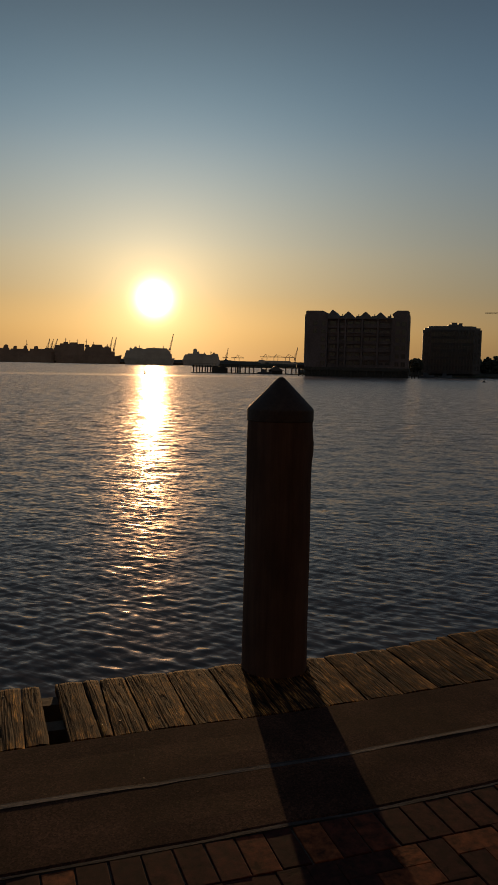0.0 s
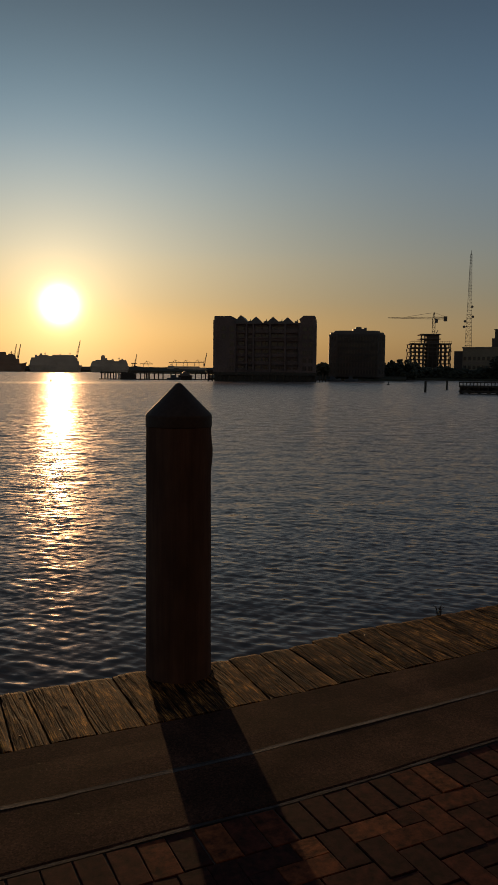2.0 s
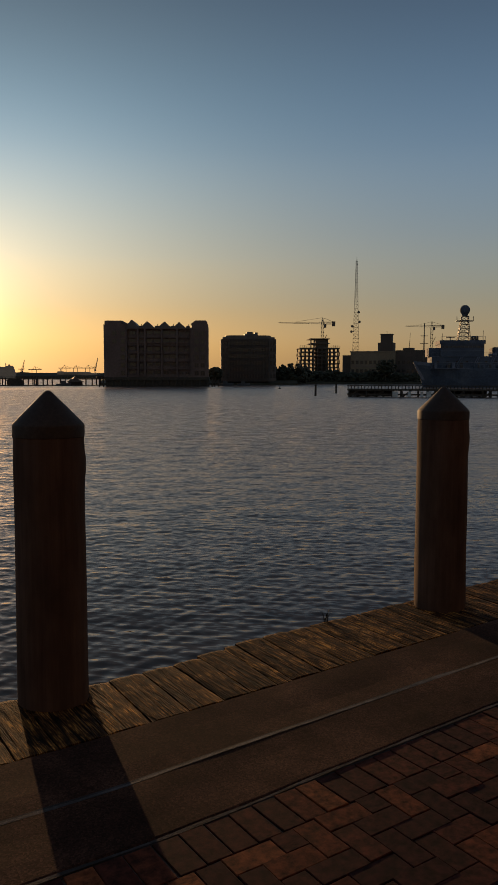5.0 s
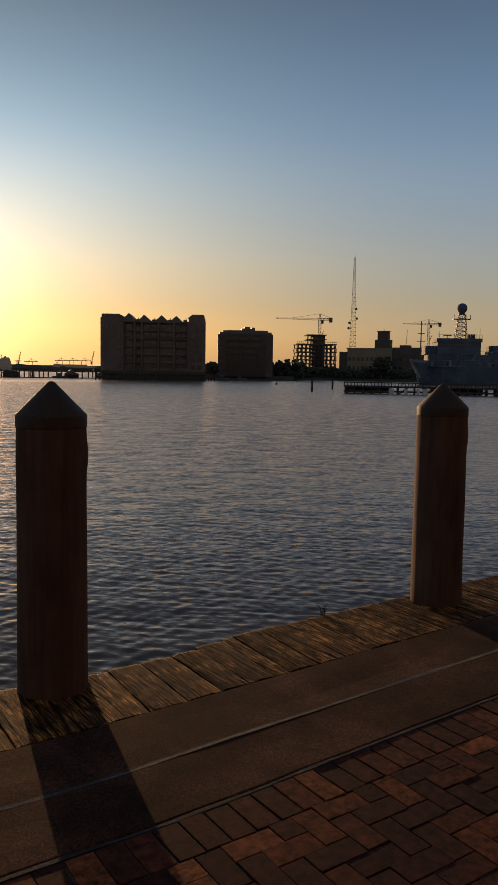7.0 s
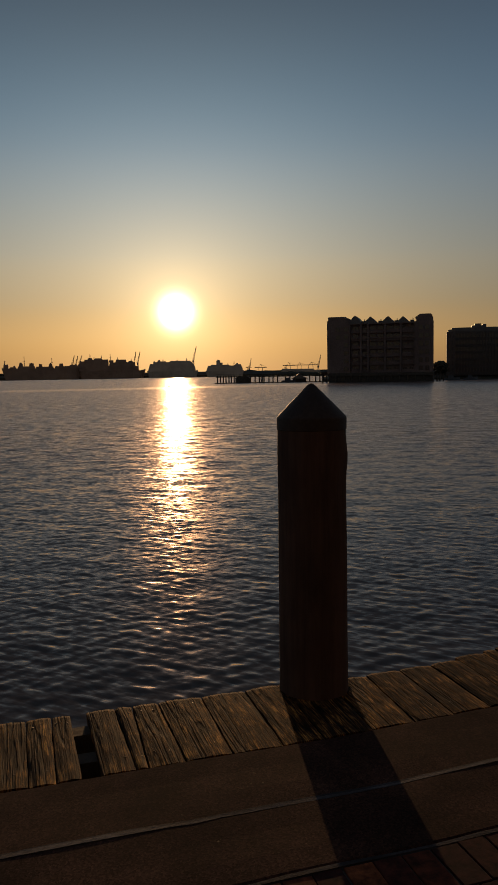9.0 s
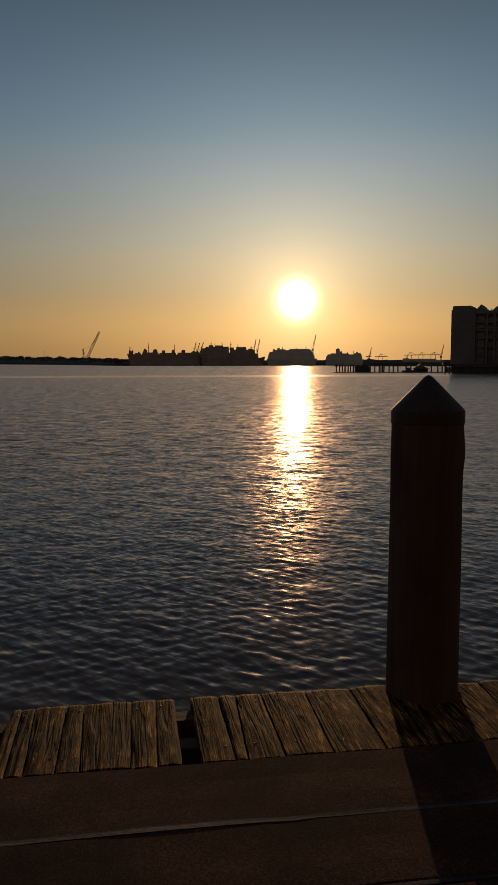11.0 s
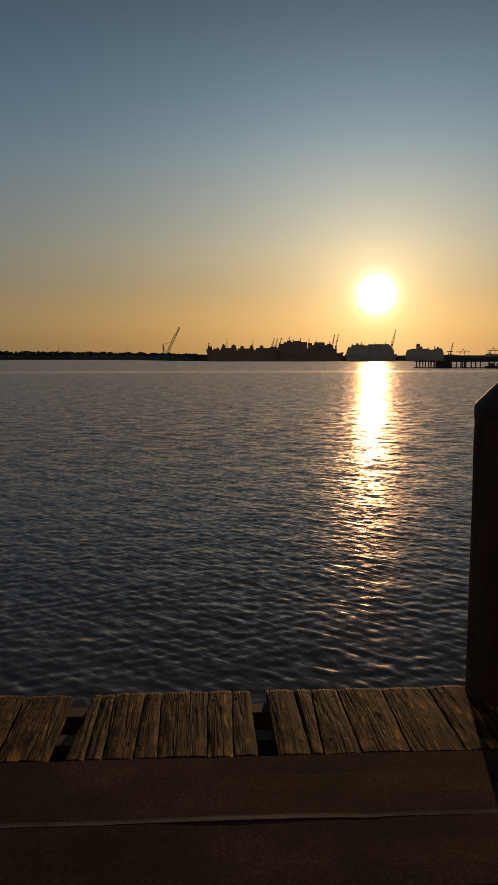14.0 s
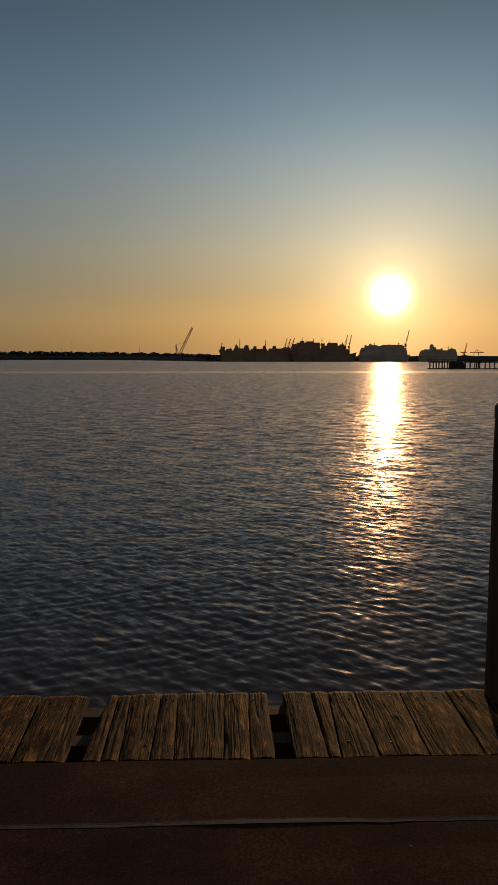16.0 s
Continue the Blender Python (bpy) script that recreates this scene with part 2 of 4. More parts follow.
def brick_material():
    m, nt, p = material("clay_paver")
    v = coords(nt, (1, 1, 1), True)
    mott = noise_node(nt, v, 26.0, 7.0, 0.65)
    grit = noise_node(nt, v, 160.0, 3.0, 0.7)
    o = nt.nodes.new("ShaderNodeObjectInfo")
    i = nt.nodes.new("ShaderNodeNewGeometry")
    pick = nt.nodes.new("ShaderNodeMath")
    pick.operation = "ADD"
    nt.links.new(o.outputs["Random"], pick.inputs[0])
    nt.links.new(i.outputs["Random Per Island"], pick.inputs[1])
    wrap = nt.nodes.new("ShaderNodeMath")
    wrap.operation = "FRACT"
    nt.links.new(pick.outputs[0], wrap.inputs[0])
    col = ramp(nt, wrap.outputs[0], [(0.0, (0.034, 0.0105, 0.0105)), (0.5, (0.054, 0.0155, 0.0125)), (0.76, (0.08, 0.0225, 0.015)), (0.9, (0.14, 0.043, 0.02)), (1.0, (0.2, 0.068, 0.028))])
    col = blend(nt, 1.0, col, ramp(nt, mott, [(0.34, (0.22, 0.22, 0.24)), (0.5, (0.8, 0.78, 0.75)), (0.66, (1.5, 1.4, 1.25))]), "MULTIPLY")
    nt.links.new(col, p.inputs["Base Color"])
    p.inputs["Roughness"].default_value, p.inputs["Specular IOR Level"].default_value = 0.9, 0.15
    bump(nt, p, mott, 0.3, 0.003, bump(nt, p, grit, 0.3, 0.0006))
    return m


def pile_material():
    m, nt, p = material("treated_pile_wood")
    v = coords(nt, (14, 14, 0.8), True)
    fibre = noise_node(nt, v, 1.5, 6.0, 0.7)
    blot = noise_node(nt, coords(nt, (2, 2, 1), True), 2.5, 4.0)
    col = ramp(nt, fibre, [(0.28, (0.074, 0.049, 0.038)), (0.5, (0.104, 0.071, 0.056)), (0.75, (0.138, 0.096, 0.077))])
    col = blend(nt, 1.0, col, ramp(nt, blot, [(0.3, (0.6, 0.58, 0.56)), (0.7, (1.1, 1.05, 1.0))]), "MULTIPLY")
    nt.links.new(col, p.inputs["Base Color"])
    p.inputs["Roughness"].default_value, p.inputs["Specular IOR Level"].default_value = 0.9, 0.12
    bump(nt, p, fibre, 0.5, 0.004)
    return m


PLANK, WATER, CONCRETE, BRICK, PILE = plank_material(), water_material(), concrete_material(), brick_material(), pile_material()
PALE = surface("chalky_board", (0.4, 0.39, 0.37), (0.55, 0.54, 0.51), (0.68, 0.67, 0.64), 2.0, 30.0, 0.85)
BOATGREY = surface("dull_boat_paint", (0.06, 0.06, 0.065), (0.09, 0.09, 0.095), (0.12, 0.12, 0.125), 1.0, 20.0, 0.6)
MORTAR = surface("sandy_joint", (0.05, 0.045, 0.04), (0.08, 0.07, 0.06), (0.12, 0.10, 0.085), 6.0, 90.0, 0.95)
FILLER = surface("grey_filler", (0.028, 0.027, 0.03), (0.05, 0.049, 0.055), (0.11, 0.11, 0.12), 7.0, 80.0, 0.9)
TAR = surface("joint_filler", (0.012, 0.011, 0.012), (0.02, 0.019, 0.022), (0.06, 0.06, 0.07), 7.0, 80.0, 0.95)
CAP = surface("dark_cap", (0.02, 0.014, 0.0115), (0.032, 0.023, 0.018), (0.05, 0.036, 0.028), 5.0, 60.0, 0.72, 0.2)
NAIL = surface("rusty_iron", (0.04, 0.025, 0.02), (0.07, 0.04, 0.03), (0.1, 0.06, 0.04), 20.0, 200.0, 0.5, metal=0.6)
BEAM = surface("dark_beam_wood", (0.03, 0.022, 0.016), (0.06, 0.045, 0.03), (0.09, 0.065, 0.045), 2.0, 30.0, 0.85)
GROUND = surface("quay_fill", (0.06, 0.055, 0.05), (0.1, 0.09, 0.08), (0.13, 0.12, 0.1), 0.5, 20.0, 0.95)
# for the added unseen wall, toned by how much sun it bounces back
WALL = surface("unseen_wall_surface", (0.07, 0.055, 0.05), (0.1, 0.08, 0.07), (0.14, 0.11, 0.1), 0.6, 14.0, 0.9)
BANK = surface("bank_earth", (0.03, 0.03, 0.02), (0.06, 0.055, 0.035), (0.09, 0.08, 0.05), 0.05, 1.0, 0.95)
LEAF = surface("dark_foliage", (0.018, 0.02, 0.01), (0.035, 0.036, 0.018), (0.055, 0.052, 0.026), 0.4, 3.0, 0.8)
STONE = surface("apartment_wall", (0.1, 0.064, 0.052), (0.145, 0.094, 0.077), (0.205, 0.137, 0.112), 0.15, 2.0, 0.85)
TRIM = surface("apartment_trim", (0.2, 0.145, 0.118), (0.24, 0.175, 0.142), (0.28, 0.205, 0.168), 0.3, 3.0, 0.8)
ROOF = surface("roof_metal", (0.09, 0.075, 0.065), (0.12, 0.1, 0.085), (0.15, 0.125, 0.1), 0.3, 3.0, 0.6)
TOWERWALL = surface("office_wall", (0.07, 0.053, 0.043), (0.09, 0.068, 0.055), (0.115, 0.088, 0.07), 0.2, 2.0, 0.8)
RAWCONC = surface("raw_concrete", (0.09, 0.07, 0.055), (0.12, 0.095, 0.075), (0.16, 0.13, 0.1), 0.2, 2.0, 0.9)
TAN = surface("tan_render_wall", (0.2, 0.15, 0.1), (0.26, 0.2, 0.13), (0.31, 0.24, 0.165), 0.15, 2.0, 0.85)
STEEL = surface("painted_steel", (0.06, 0.05, 0.045), (0.1, 0.085, 0.075), (0.14, 0.12, 0.1), 0.5, 6.0, 0.6)
# moored ship: backlit shade is put into its paint, dark and bluish
SHIPGREY = surface("ship_shaded_grey", (0.038, 0.052, 0.08), (0.065, 0.084, 0.122), (0.105, 0.13, 0.17), 0.25, 2.5, 0.8)
SHIPWHITE = surface("ship_shaded_white", (0.08, 0.1, 0.14), (0.14, 0.16, 0.21), (0.22, 0.24, 0.29), 0.2, 2.0, 0.7)
# far ships: distant haze is put into the colour, paler and browner
FARHULL = surface("hazed_far_paint", (0.46, 0.33, 0.23), (0.56, 0.41, 0.29), (0.64, 0.48, 0.34), 0.1, 1.0, 0.7)
FARDARK = surface("hazed_far_hull", (0.26, 0.145, 0.088), (0.34, 0.19, 0.115), (0.42, 0.245, 0.15), 0.1, 1.0, 0.8)
HULLDARK = surface("dark_hull_paint", (0.05, 0.045, 0.04), (0.08, 0.07, 0.06), (0.11, 0.095, 0.08), 0.1, 1.0, 0.7)


def glass_material():
    m, nt, p = material("dark_window_glass")
    v = coords(nt)
    nt.links.new(ramp(nt, noise_node(nt, v, 0.3), [(0.3, (0.012, 0.013, 0.015)), (0.7, (0.03, 0.03, 0.032))]), p.inputs["Base Color"])
    p.inputs["Roughness"].default_value = 0.12
    return m


GLASS = glass_material()


# ---- mesh tools ----
class Shape:
    """Corner and face lists of one mesh, with simple forms to add."""

    def __init__(self):
        self.v, self.f = [], []

    def add(self, verts, faces):
        n = len(self.v)
        self.v += [tuple(p) for p in verts]
        self.f += [tuple(i + n for i in q) for q in faces]
        return self

    def box(self, x0, x1, y0, y1, z0, z1, m=None):
        p = [Vector((x, y, z)) for z in (z0, z1) for y in (y0, y1) for x in (x0, x1)]
        if m:
            p = [m @ q for q in p]
        return self.add(p, [(0, 2, 3, 1), (4, 5, 7, 6), (0, 1, 5, 4), (1, 3, 7, 5), (3, 2, 6, 7), (2, 0, 4, 6)])

    def prism(self, outline, y0, y1):
        """An outline in x and z, drawn out from y0 to y1."""
        n = len(outline)
        p = [(x, y0, z) for x, z in outline] + [(x, y1, z) for x, z in outline]
        q = [tuple(range(n)), tuple(range(2 * n - 1, n - 1, -1))]
        return self.add(p, q + [(i, i + n, (i + 1) % n + n, (i + 1) % n) for i in range(n)])

    def slab(self, outline, z0, z1):
        """An outline in x and y, drawn up from z0 to z1."""
        n = len(outline)
        p = [(x, y, z0) for x, y in outline] + [(x, y, z1) for x, y in outline]
        q = [tuple(range(n - 1, -1, -1)), tuple(range(n, 2 * n))]
        return self.add(p, q + [(i, (i + 1) % n, (i + 1) % n + n, i + n) for i in range(n)])

    def rod(self, a, b, r, r2=None, n=6):
        a, b = Vector(a), Vector(b)
        r2 = r if r2 is None else r2
        q = (b - a).to_track_quat("Z", "Y")
        ring = [q @ Vector((math.cos(2 * math.pi * i / n), math.sin(2 * math.pi * i / n), 0)) for i in range(n)]
        p = [a + c * r for c in ring] + [b + c * r2 for c in ring]
        return self.add(p, [tuple(range(n - 1, -1, -1)), tuple(range(n, 2 * n))] + [(i, (i + 1) % n, (i + 1) % n + n, i + n) for i in range(n)])

    def lathe(self, profile, n=24, at=(0, 0), wobble=0.0):
        """Radius and height pairs, turned about an upright line."""
        p, q = [], []
        for k, (r, z) in enumerate(profile):
            for i in range(n):
                a = 2 * math.pi * i / n
                d = r * (1 + wobble * noise.noise((math.cos(a) * 1.7, math.sin(a) * 1.7, z * 2.2 + at[0] * 9)))
                p.append((at[0] + d * math.cos(a), at[1] + d * math.sin(a), z))
        for k in range(len(profile) - 1):
            for i in range(n):
                j = (i + 1) % n
                q.append((k * n + i, k * n + j, (k + 1) * n + j, (k + 1) * n + i))
        q += [tuple(range(n - 1, -1, -1)), tuple(range((len(profile) - 1) * n, len(profile) * n))]
        return self.add(p, q)

    def clump(self, c, r, squash=0.8, seed=0):
        """An uneven tuft of foliage."""
        t = (1 + 5 ** 0.5) / 2
        ico = [(-1, t, 0), (1, t, 0), (-1, -t, 0), (1, -t, 0), (0, -1, t), (0, 1, t), (0, -1, -t), (0, 1, -t), (t, 0, -1), (t, 0, 1), (-t, 0, -1), (-t, 0, 1)]
        fs = [(0, 11, 5), (0, 5, 1), (0, 1, 7), (0, 7, 10), (0, 10, 11), (1, 5, 9), (5, 11, 4), (11, 10, 2), (10, 7, 6), (7, 1, 8),
              (3, 9, 4), (3, 4, 2), (3, 2, 6), (3, 6, 8), (3, 8, 9), (4, 9, 5), (2, 4, 11), (6, 2, 10), (8, 6, 7), (9, 8, 1)]
        p = []
        for i, q in enumerate(ico):
            k = r / 1.9 * random.uniform(0.65, 1.25)
            p.append((c[0] + q[0] * k, c[1] + q[1] * k, c[2] + q[2] * k * squash))
        return self.add(p, fs)

    def lattice(self, a, b, w0, w1, steps, r):
        """A four-legged lattice from a to b, w0 wide below and w1 above."""
        a, b = Vector(a), Vector(b)
        q = (b - a).to_track_quat("Z", "Y")

        def corner(k, i):
            w = (w0 + (w1 - w0) * k / steps) / 2
            return a + (b - a) * (k / steps) + q @ Vector(((-1, 1, 1, -1)[i] * w, (-1, -1, 1, 1)[i] * w, 0))
        for k in range(steps):
            for i in range(4):
                self.rod(corner(k, i), corner(k + 1, i), r, n=4)
                self.rod(corner(k, i), corner(k + 1, (i + 1) % 4), r * 0.6, n=3)
                self.rod(corner(k + 1, i), corner(k + 1, (i + 1) % 4), r * 0.6, n=3)
        return self

    def mesh(self, name, mat, smooth=False):
        me = bpy.data.meshes.new(name)
        me.from_pydata(self.v, [], self.f)
        me.materials.append(mat)
        if smooth:
            me.polygons.foreach_set("use_smooth", [True] * len(me.polygons))
        me.update()
        return me


def part(name, shape, mat, parent, label="", smooth=False):
    me = shape if isinstance(shape, bpy.types.Mesh) else shape.mesh(name, mat, smooth)
    ob = new(name, me)
    ob.parent = parent
    return tagged(ob, label)


def thing(name, label, category, m=None, group="", kind=""):
    ob = new(name)
    ob.empty_display_size = 0.2
    if m:
        ob.matrix_world = m
    return tagged(ob, label, category, group, kind)


def solid(name, shape, mat, label, category, m=None, group="", kind="", smooth=False):
    ob = new(name, shape.mesh(name, mat, smooth))
    if m:
        ob.matrix_world = m
    return tagged(ob, label, category, group, kind)


WL = -1.5                       # water level


def far(az, d, turn=0.0, z=WL):
    """A pose at d metres in the direction az, its x to the right and its y away."""
    return pose(0.15 + d * math.sin(radians(az)), 0.15 + d * math.cos(radians(az)), z, 0, 0, -az + turn)


def bend(x):
    """The quay's edge swings gently out past the first pile."""
    return 0.052 * max(0.0, x - 1.5)


# ---- water ----
def water():
    az = sorted(set([-100 + 2 * i for i in range(26)] + [-48 + 0.16 * i for i in range(776)] + [76.5 + 2 * i for i in range(13)]))
    rad = [2.0 * 1.02 ** i for i in range(58)]
    rad += [rad[-1] * 1.0036 ** i for i in range(1, 620)]
    while rad[-1] < 4700:
        rad.append(rad[-1] * (1.012 if rad[-1] < 320 else 1.035))
    A, R = np.meshgrid(np.radians(az), np.array(rad))
    X, Y = 0.15 + R * np.sin(A), 0.15 + R * np.cos(A)
    Z = np.zeros_like(X)
    rng = np.random.RandomState(4)
    step = np.maximum(np.radians(0.16) * R, np.where(R < 56, R * 0.0036, np.where(R < 320, R * 0.012, R * 0.035)))
    for k in range(64):
        length = 0.11 * 1.052 ** k
        pick = rng.rand()
        way = radians(rng.normal(50, 15) if pick < 0.7 else rng.normal(124, 13) if pick < 0.86 else rng.normal(90, 30))
        way += math.pi if rng.rand() < 0.12 else 0
        kx, ky = 2 * math.pi / length * math.cos(way), 2 * math.pi / length * math.sin(way)
        # short steep chop, with a low longer swell under it
        steep = 0.022 * math.exp(-(math.log(length / 0.2) / 0.6) ** 2) + 0.0045
        keep = np.clip((length / step - 3.0) / 3.0, 0, 1)
        gust = 0.85 + 0.3 * np.sin(X * rng.uniform(0.05, 0.5) + rng.uniform(0, 6)) * np.sin(Y * rng.uniform(0.05, 0.5) + rng.uniform(0, 6))
        ph = kx * X + ky * Y + rng.uniform(0, 6.28) + 1.1 * np.sin(0.9 * X * rng.uniform(0.5, 1.5) + 0.5 * Y + rng.uniform(0, 6)) + 0.9 * np.sin(0.8 * Y - 0.4 * X + rng.uniform(0, 6))
        Z += steep * length / (2 * math.pi) * keep * gust * np.sin(ph)
    nr, na = X.shape
    me = bpy.data.meshes.new("water")
    idx = np.arange(nr * na).reshape(nr, na)
    quads = np.stack([idx[:-1, :-1], idx[:-1, 1:], idx[1:, 1:], idx[1:, :-1]], -1).reshape(-1, 4)
    me.from_pydata(np.stack([X, Y, Z], -1).reshape(-1, 3), [], quads)
    me.polygons.foreach_set("use_smooth", np.ones(len(me.polygons), bool))
    me.materials.append(WATER)
    ob = new("water", me)
    ob.location.z = WL
    tagged(ob, "dark rippled harbour water glinting in the low sun", "water", kind="structure")


water()


# ---- quay ----
def strip(name, y0, y1, z0, z1, mat, label, category, x0=-9.0, x1=14.0, rough=0.004):
    """A long cast strip with slightly uneven edges and top, following the quay's bend."""
    s = Shape()
    n = 230
    rows = [(y0, z0), (y0, z1 - 0.008), (y0 + 0.02, z1), (y0 * 0.67 + y1 * 0.33, z1), (y0 * 0.33 + y1 * 0.67, z1), (y1 - 0.004, z1), (y1, z1 - 0.004), (y1, z0)]
    p, q = [], []
    for i in range(n + 1):
        x = x0 + (x1 - x0) * i / n
        for j, (y, z) in enumerate(rows):
            e = rough * (noise.noise((x * 2.3, y * 3, 5)) * 1.6 + noise.noise((x * 9, y * 9, 2)))
            h = rough * 0.6 * noise.noise((x * 1.5, y * 6, 9)) if 0 < j < 7 else 0
            p.append((x, y + bend(x) + (e if j < 3 or j > 4 else 0), z + h))
    m = len(rows)
    for i in range(n):
        for j in range(m - 1):
            q.append((i * m + j, (i + 1) * m + j, (i + 1) * m + j + 1, i * m + j + 1))
    s.add(p, q)
    return solid(name, s, mat, label, category, kind="structure")


strip("pavement_outer_strip", 2.77, 3.196, -0.2, 0.0, CONCRETE, "brown pebbled concrete strip beside the timber edge", "pavement")
strip("pavement_inner_strip", 2.386, 2.762, -0.2, 0.002, CONCRETE, "brown pebbled concrete strip beside the brick paving", "pavement")
strip("joint_outer", 2.7595, 2.7705, -0.2, 0.0016, FILLER, "pale grey crumbling filler in the joint of the concrete", "joint", rough=0.01)
strip("joint_dirt", 2.7705, 2.783, -0.2, 0.001, TAR, "dark dirt lying along the joint of the concrete", "joint", rough=0.007)
strip("joint_inner", 2.366, 2.395, -0.2, 0.0026, TAR, "dark dirty filler between concrete and brick", "joint", rough=0.007)

ground = Shape()
ground.box(-60, 60, -45, 3.3, -6, -0.07)
solid("ground", ground, GROUND, "packed quay fill under the paving", "ground", kind="structure")
bedding = Shape()
bedding.slab([(-9, -6.0), (14, -6.0), (14, 2.38 + bend(14)), (1.5, 2.38), (-9, 2.38)], -0.06, -0.006)
solid("floor_bedding", bedding, MORTAR, "dark sand in the joints of the brick paving", "paving", kind="structure")
# added out of view: holds off the rear sky, returns warm light
wall = Shape()
wall.box(-45, 45, -6.6, -6.0, -0.1, 11)
solid("wall_added_unseen", wall, WALL, "plain unseen wall added behind the promenade to block sky and bounce sun", "wall", kind="structure")

stringer = Shape()
for y in (3.40, 3.66):
    stringer.slab([(-9, y), (1.5, y), (14, y + bend(14)), (14, y + 0.09 + bend(14)), (1.5, y + 0.09), (-9, y + 0.09)], -0.28, -0.042)
solid("trim_stringers", stringer, BEAM, "dark wet timber beams under the plank edge", "beam", kind="structure")

# ---- timber edge: seams on the land side and on the water side ----
LAND = [-0.670, -0.467, None, -0.400, -0.322, -0.251, -0.132, -0.038, 0.158, 0.264, 0.362, None, 0.440, 0.576, 0.622, 0.778, 0.974, 1.196, 1.385, 1.612, 1.825, 2.032, 2.236, 2.402, 2.566, 2.664, 2.866, 3.06, 3.27, 3.54, 3.70]
SEA = [-0.686, -0.464, None, -0.372, -0.330, -0.272, -0.131, -0.054, 0.160, 0.272, 0.360, None, 0.430, 0.563, 0.645, 0.770, 0.984, 1.205, 1.40, 1.64, 1.85, 2.05, 2.24, 2.42, 2.62, 2.70, 2.90, 3.09, 3.28, 3.56, 3.73]
edge = thing("timber_edge", "weathered split plank edging along the quay, with gaps", "decking", kind="structure")


def plank(x0, x1, u0, u1, y0, y1, notch=()):
    """One board from the land side (x0 to x1) to the water side (u0 to u1); notch: round posts that it is cut for."""
    nx, ny, th = 16, 26, 0.048
    k = random.uniform(0, 90)
    lift, tip = random.uniform(-0.006, -0.0035), random.uniform(-0.002, 0.004)
    ends = [random.uniform(-0.005, 0.005) for _ in range(2)]
    s = Shape()
    top, low = [], []
    for j in range(ny + 1):
        f = j / ny
        for i in range(nx + 1):
            g = i / nx
            a, b = x0 + (u0 - x0) * f, x1 + (u1 - x1) * f
            worn = 0.003 * noise.noise((k, f * 7, g * 2)) if i in (0, nx) else 0
            x = a + (b - a) * g + worn
            y = y0 + ends[0] * (1 - f) + (y1 + ends[1] - y0) * f
            if j in (0, ny):
                y += 0.005 * noise.noise((x * 40, k, f))
            y += bend((x0 + x1) / 2)
            for cx, cy, r in notch:
                d = Vector((x - cx, y - cy))
                if d.length < r:
                    d = d.normalized() * r if d.length > 1e-4 else Vector((0, -r))
                    x, y = cx + d.x, cy + d.y
            z = lift + tip * f + 0.0025 * noise.noise((x * 28, y * 3, k)) + 0.002 * noise.noise((x * 60, y * 5, k))
            z -= 0.006 * abs(g - 0.5) ** 3 * 8
            if j == ny:
                z -= 0.003
            top.append((x, y, z))
            low.append((x, y, -th))
    w = nx + 1
    n = len(top)
    f1 = [(j * w + i, j * w + i + 1, (j + 1) * w + i + 1, (j + 1) * w + i) for j in range(ny) for i in range(nx)]
    s.add(top + low, f1 + [tuple(n + i for i in reversed(q)) for q in f1])
    rim = [i for i in range(w)] + [j * w + nx for j in range(1, ny + 1)] + [ny * w + i for i in range(nx - 1, -1, -1)] + [j * w for j in range(ny - 1, 0, -1)]
    s.f += [(rim[(i + 1) % len(rim)], rim[i], rim[i] + n, rim[(i + 1) % len(rim)] + n) for i in range(len(rim))]
    part("plank", s, PLANK, edge)
    return lift, tip


PILE_1, PILE_2 = (1.541, 3.73), (4.306, 3.79)
nail_mesh = Shape().lathe([(0.005, -0.012), (0.005, 0.003), (0.003, 0.0042)], 8).mesh("nail", NAIL)


def nail(x, y, z):
    ob = part("nail", nail_mesh, NAIL, edge)
    ob.location = (x, y + bend(x), z - 0.0042)


def boards():
    land, sea = list(LAND), list(SEA)
    x = land[-1]
    while x < 9.5:
        x += random.uniform(0.17, 0.21)
        land.append(x)
        sea.append(x + 0.03)
    x = land[0]
    while x > -5:
        x -= random.uniform(0.17, 0.215)
        land.insert(0, x)
        sea.insert(0, x - 0.02)
    for i in range(len(land) - 1):
        if land[i] is None or land[i + 1] is None:
            continue
        g0, g1 = random.uniform(0.002, 0.008), random.uniform(0.002, 0.008)
        if land[i + 1] - land[i] < 0.13:        # a split board: its halves lie close
            g0, g1 = 0.002, 0.003
        x0, x1, u0, u1 = land[i] + g0, land[i + 1] - g1, sea[i] + g0, sea[i + 1] - g1
        lift, tip = plank(x0, x1, u0, u1, 3.216, 3.815 - 0.045 * (1.6 < x0 < 2.3) + 0.02 * (x0 > 2.5), [(*PILE_1, 0.176), (*PILE_2, 0.178)])
        for y in (3.325, 3.74):
            for g in (0.27, 0.75):
                q = g + random.uniform(-0.06, 0.06)
                f = (y - 3.205) / 0.61
                px = (x0 + (x1 - x0) * q) * (1 - f) + (u0 + (u1 - u0) * q) * f
                if all(math.hypot(px - c[0], y + bend(px) - c[1]) > 0.2 for c in (PILE_1, PILE_2)):
                    nail(px, y + random.uniform(-0.012, 0.012), lift + tip * f)


boards()


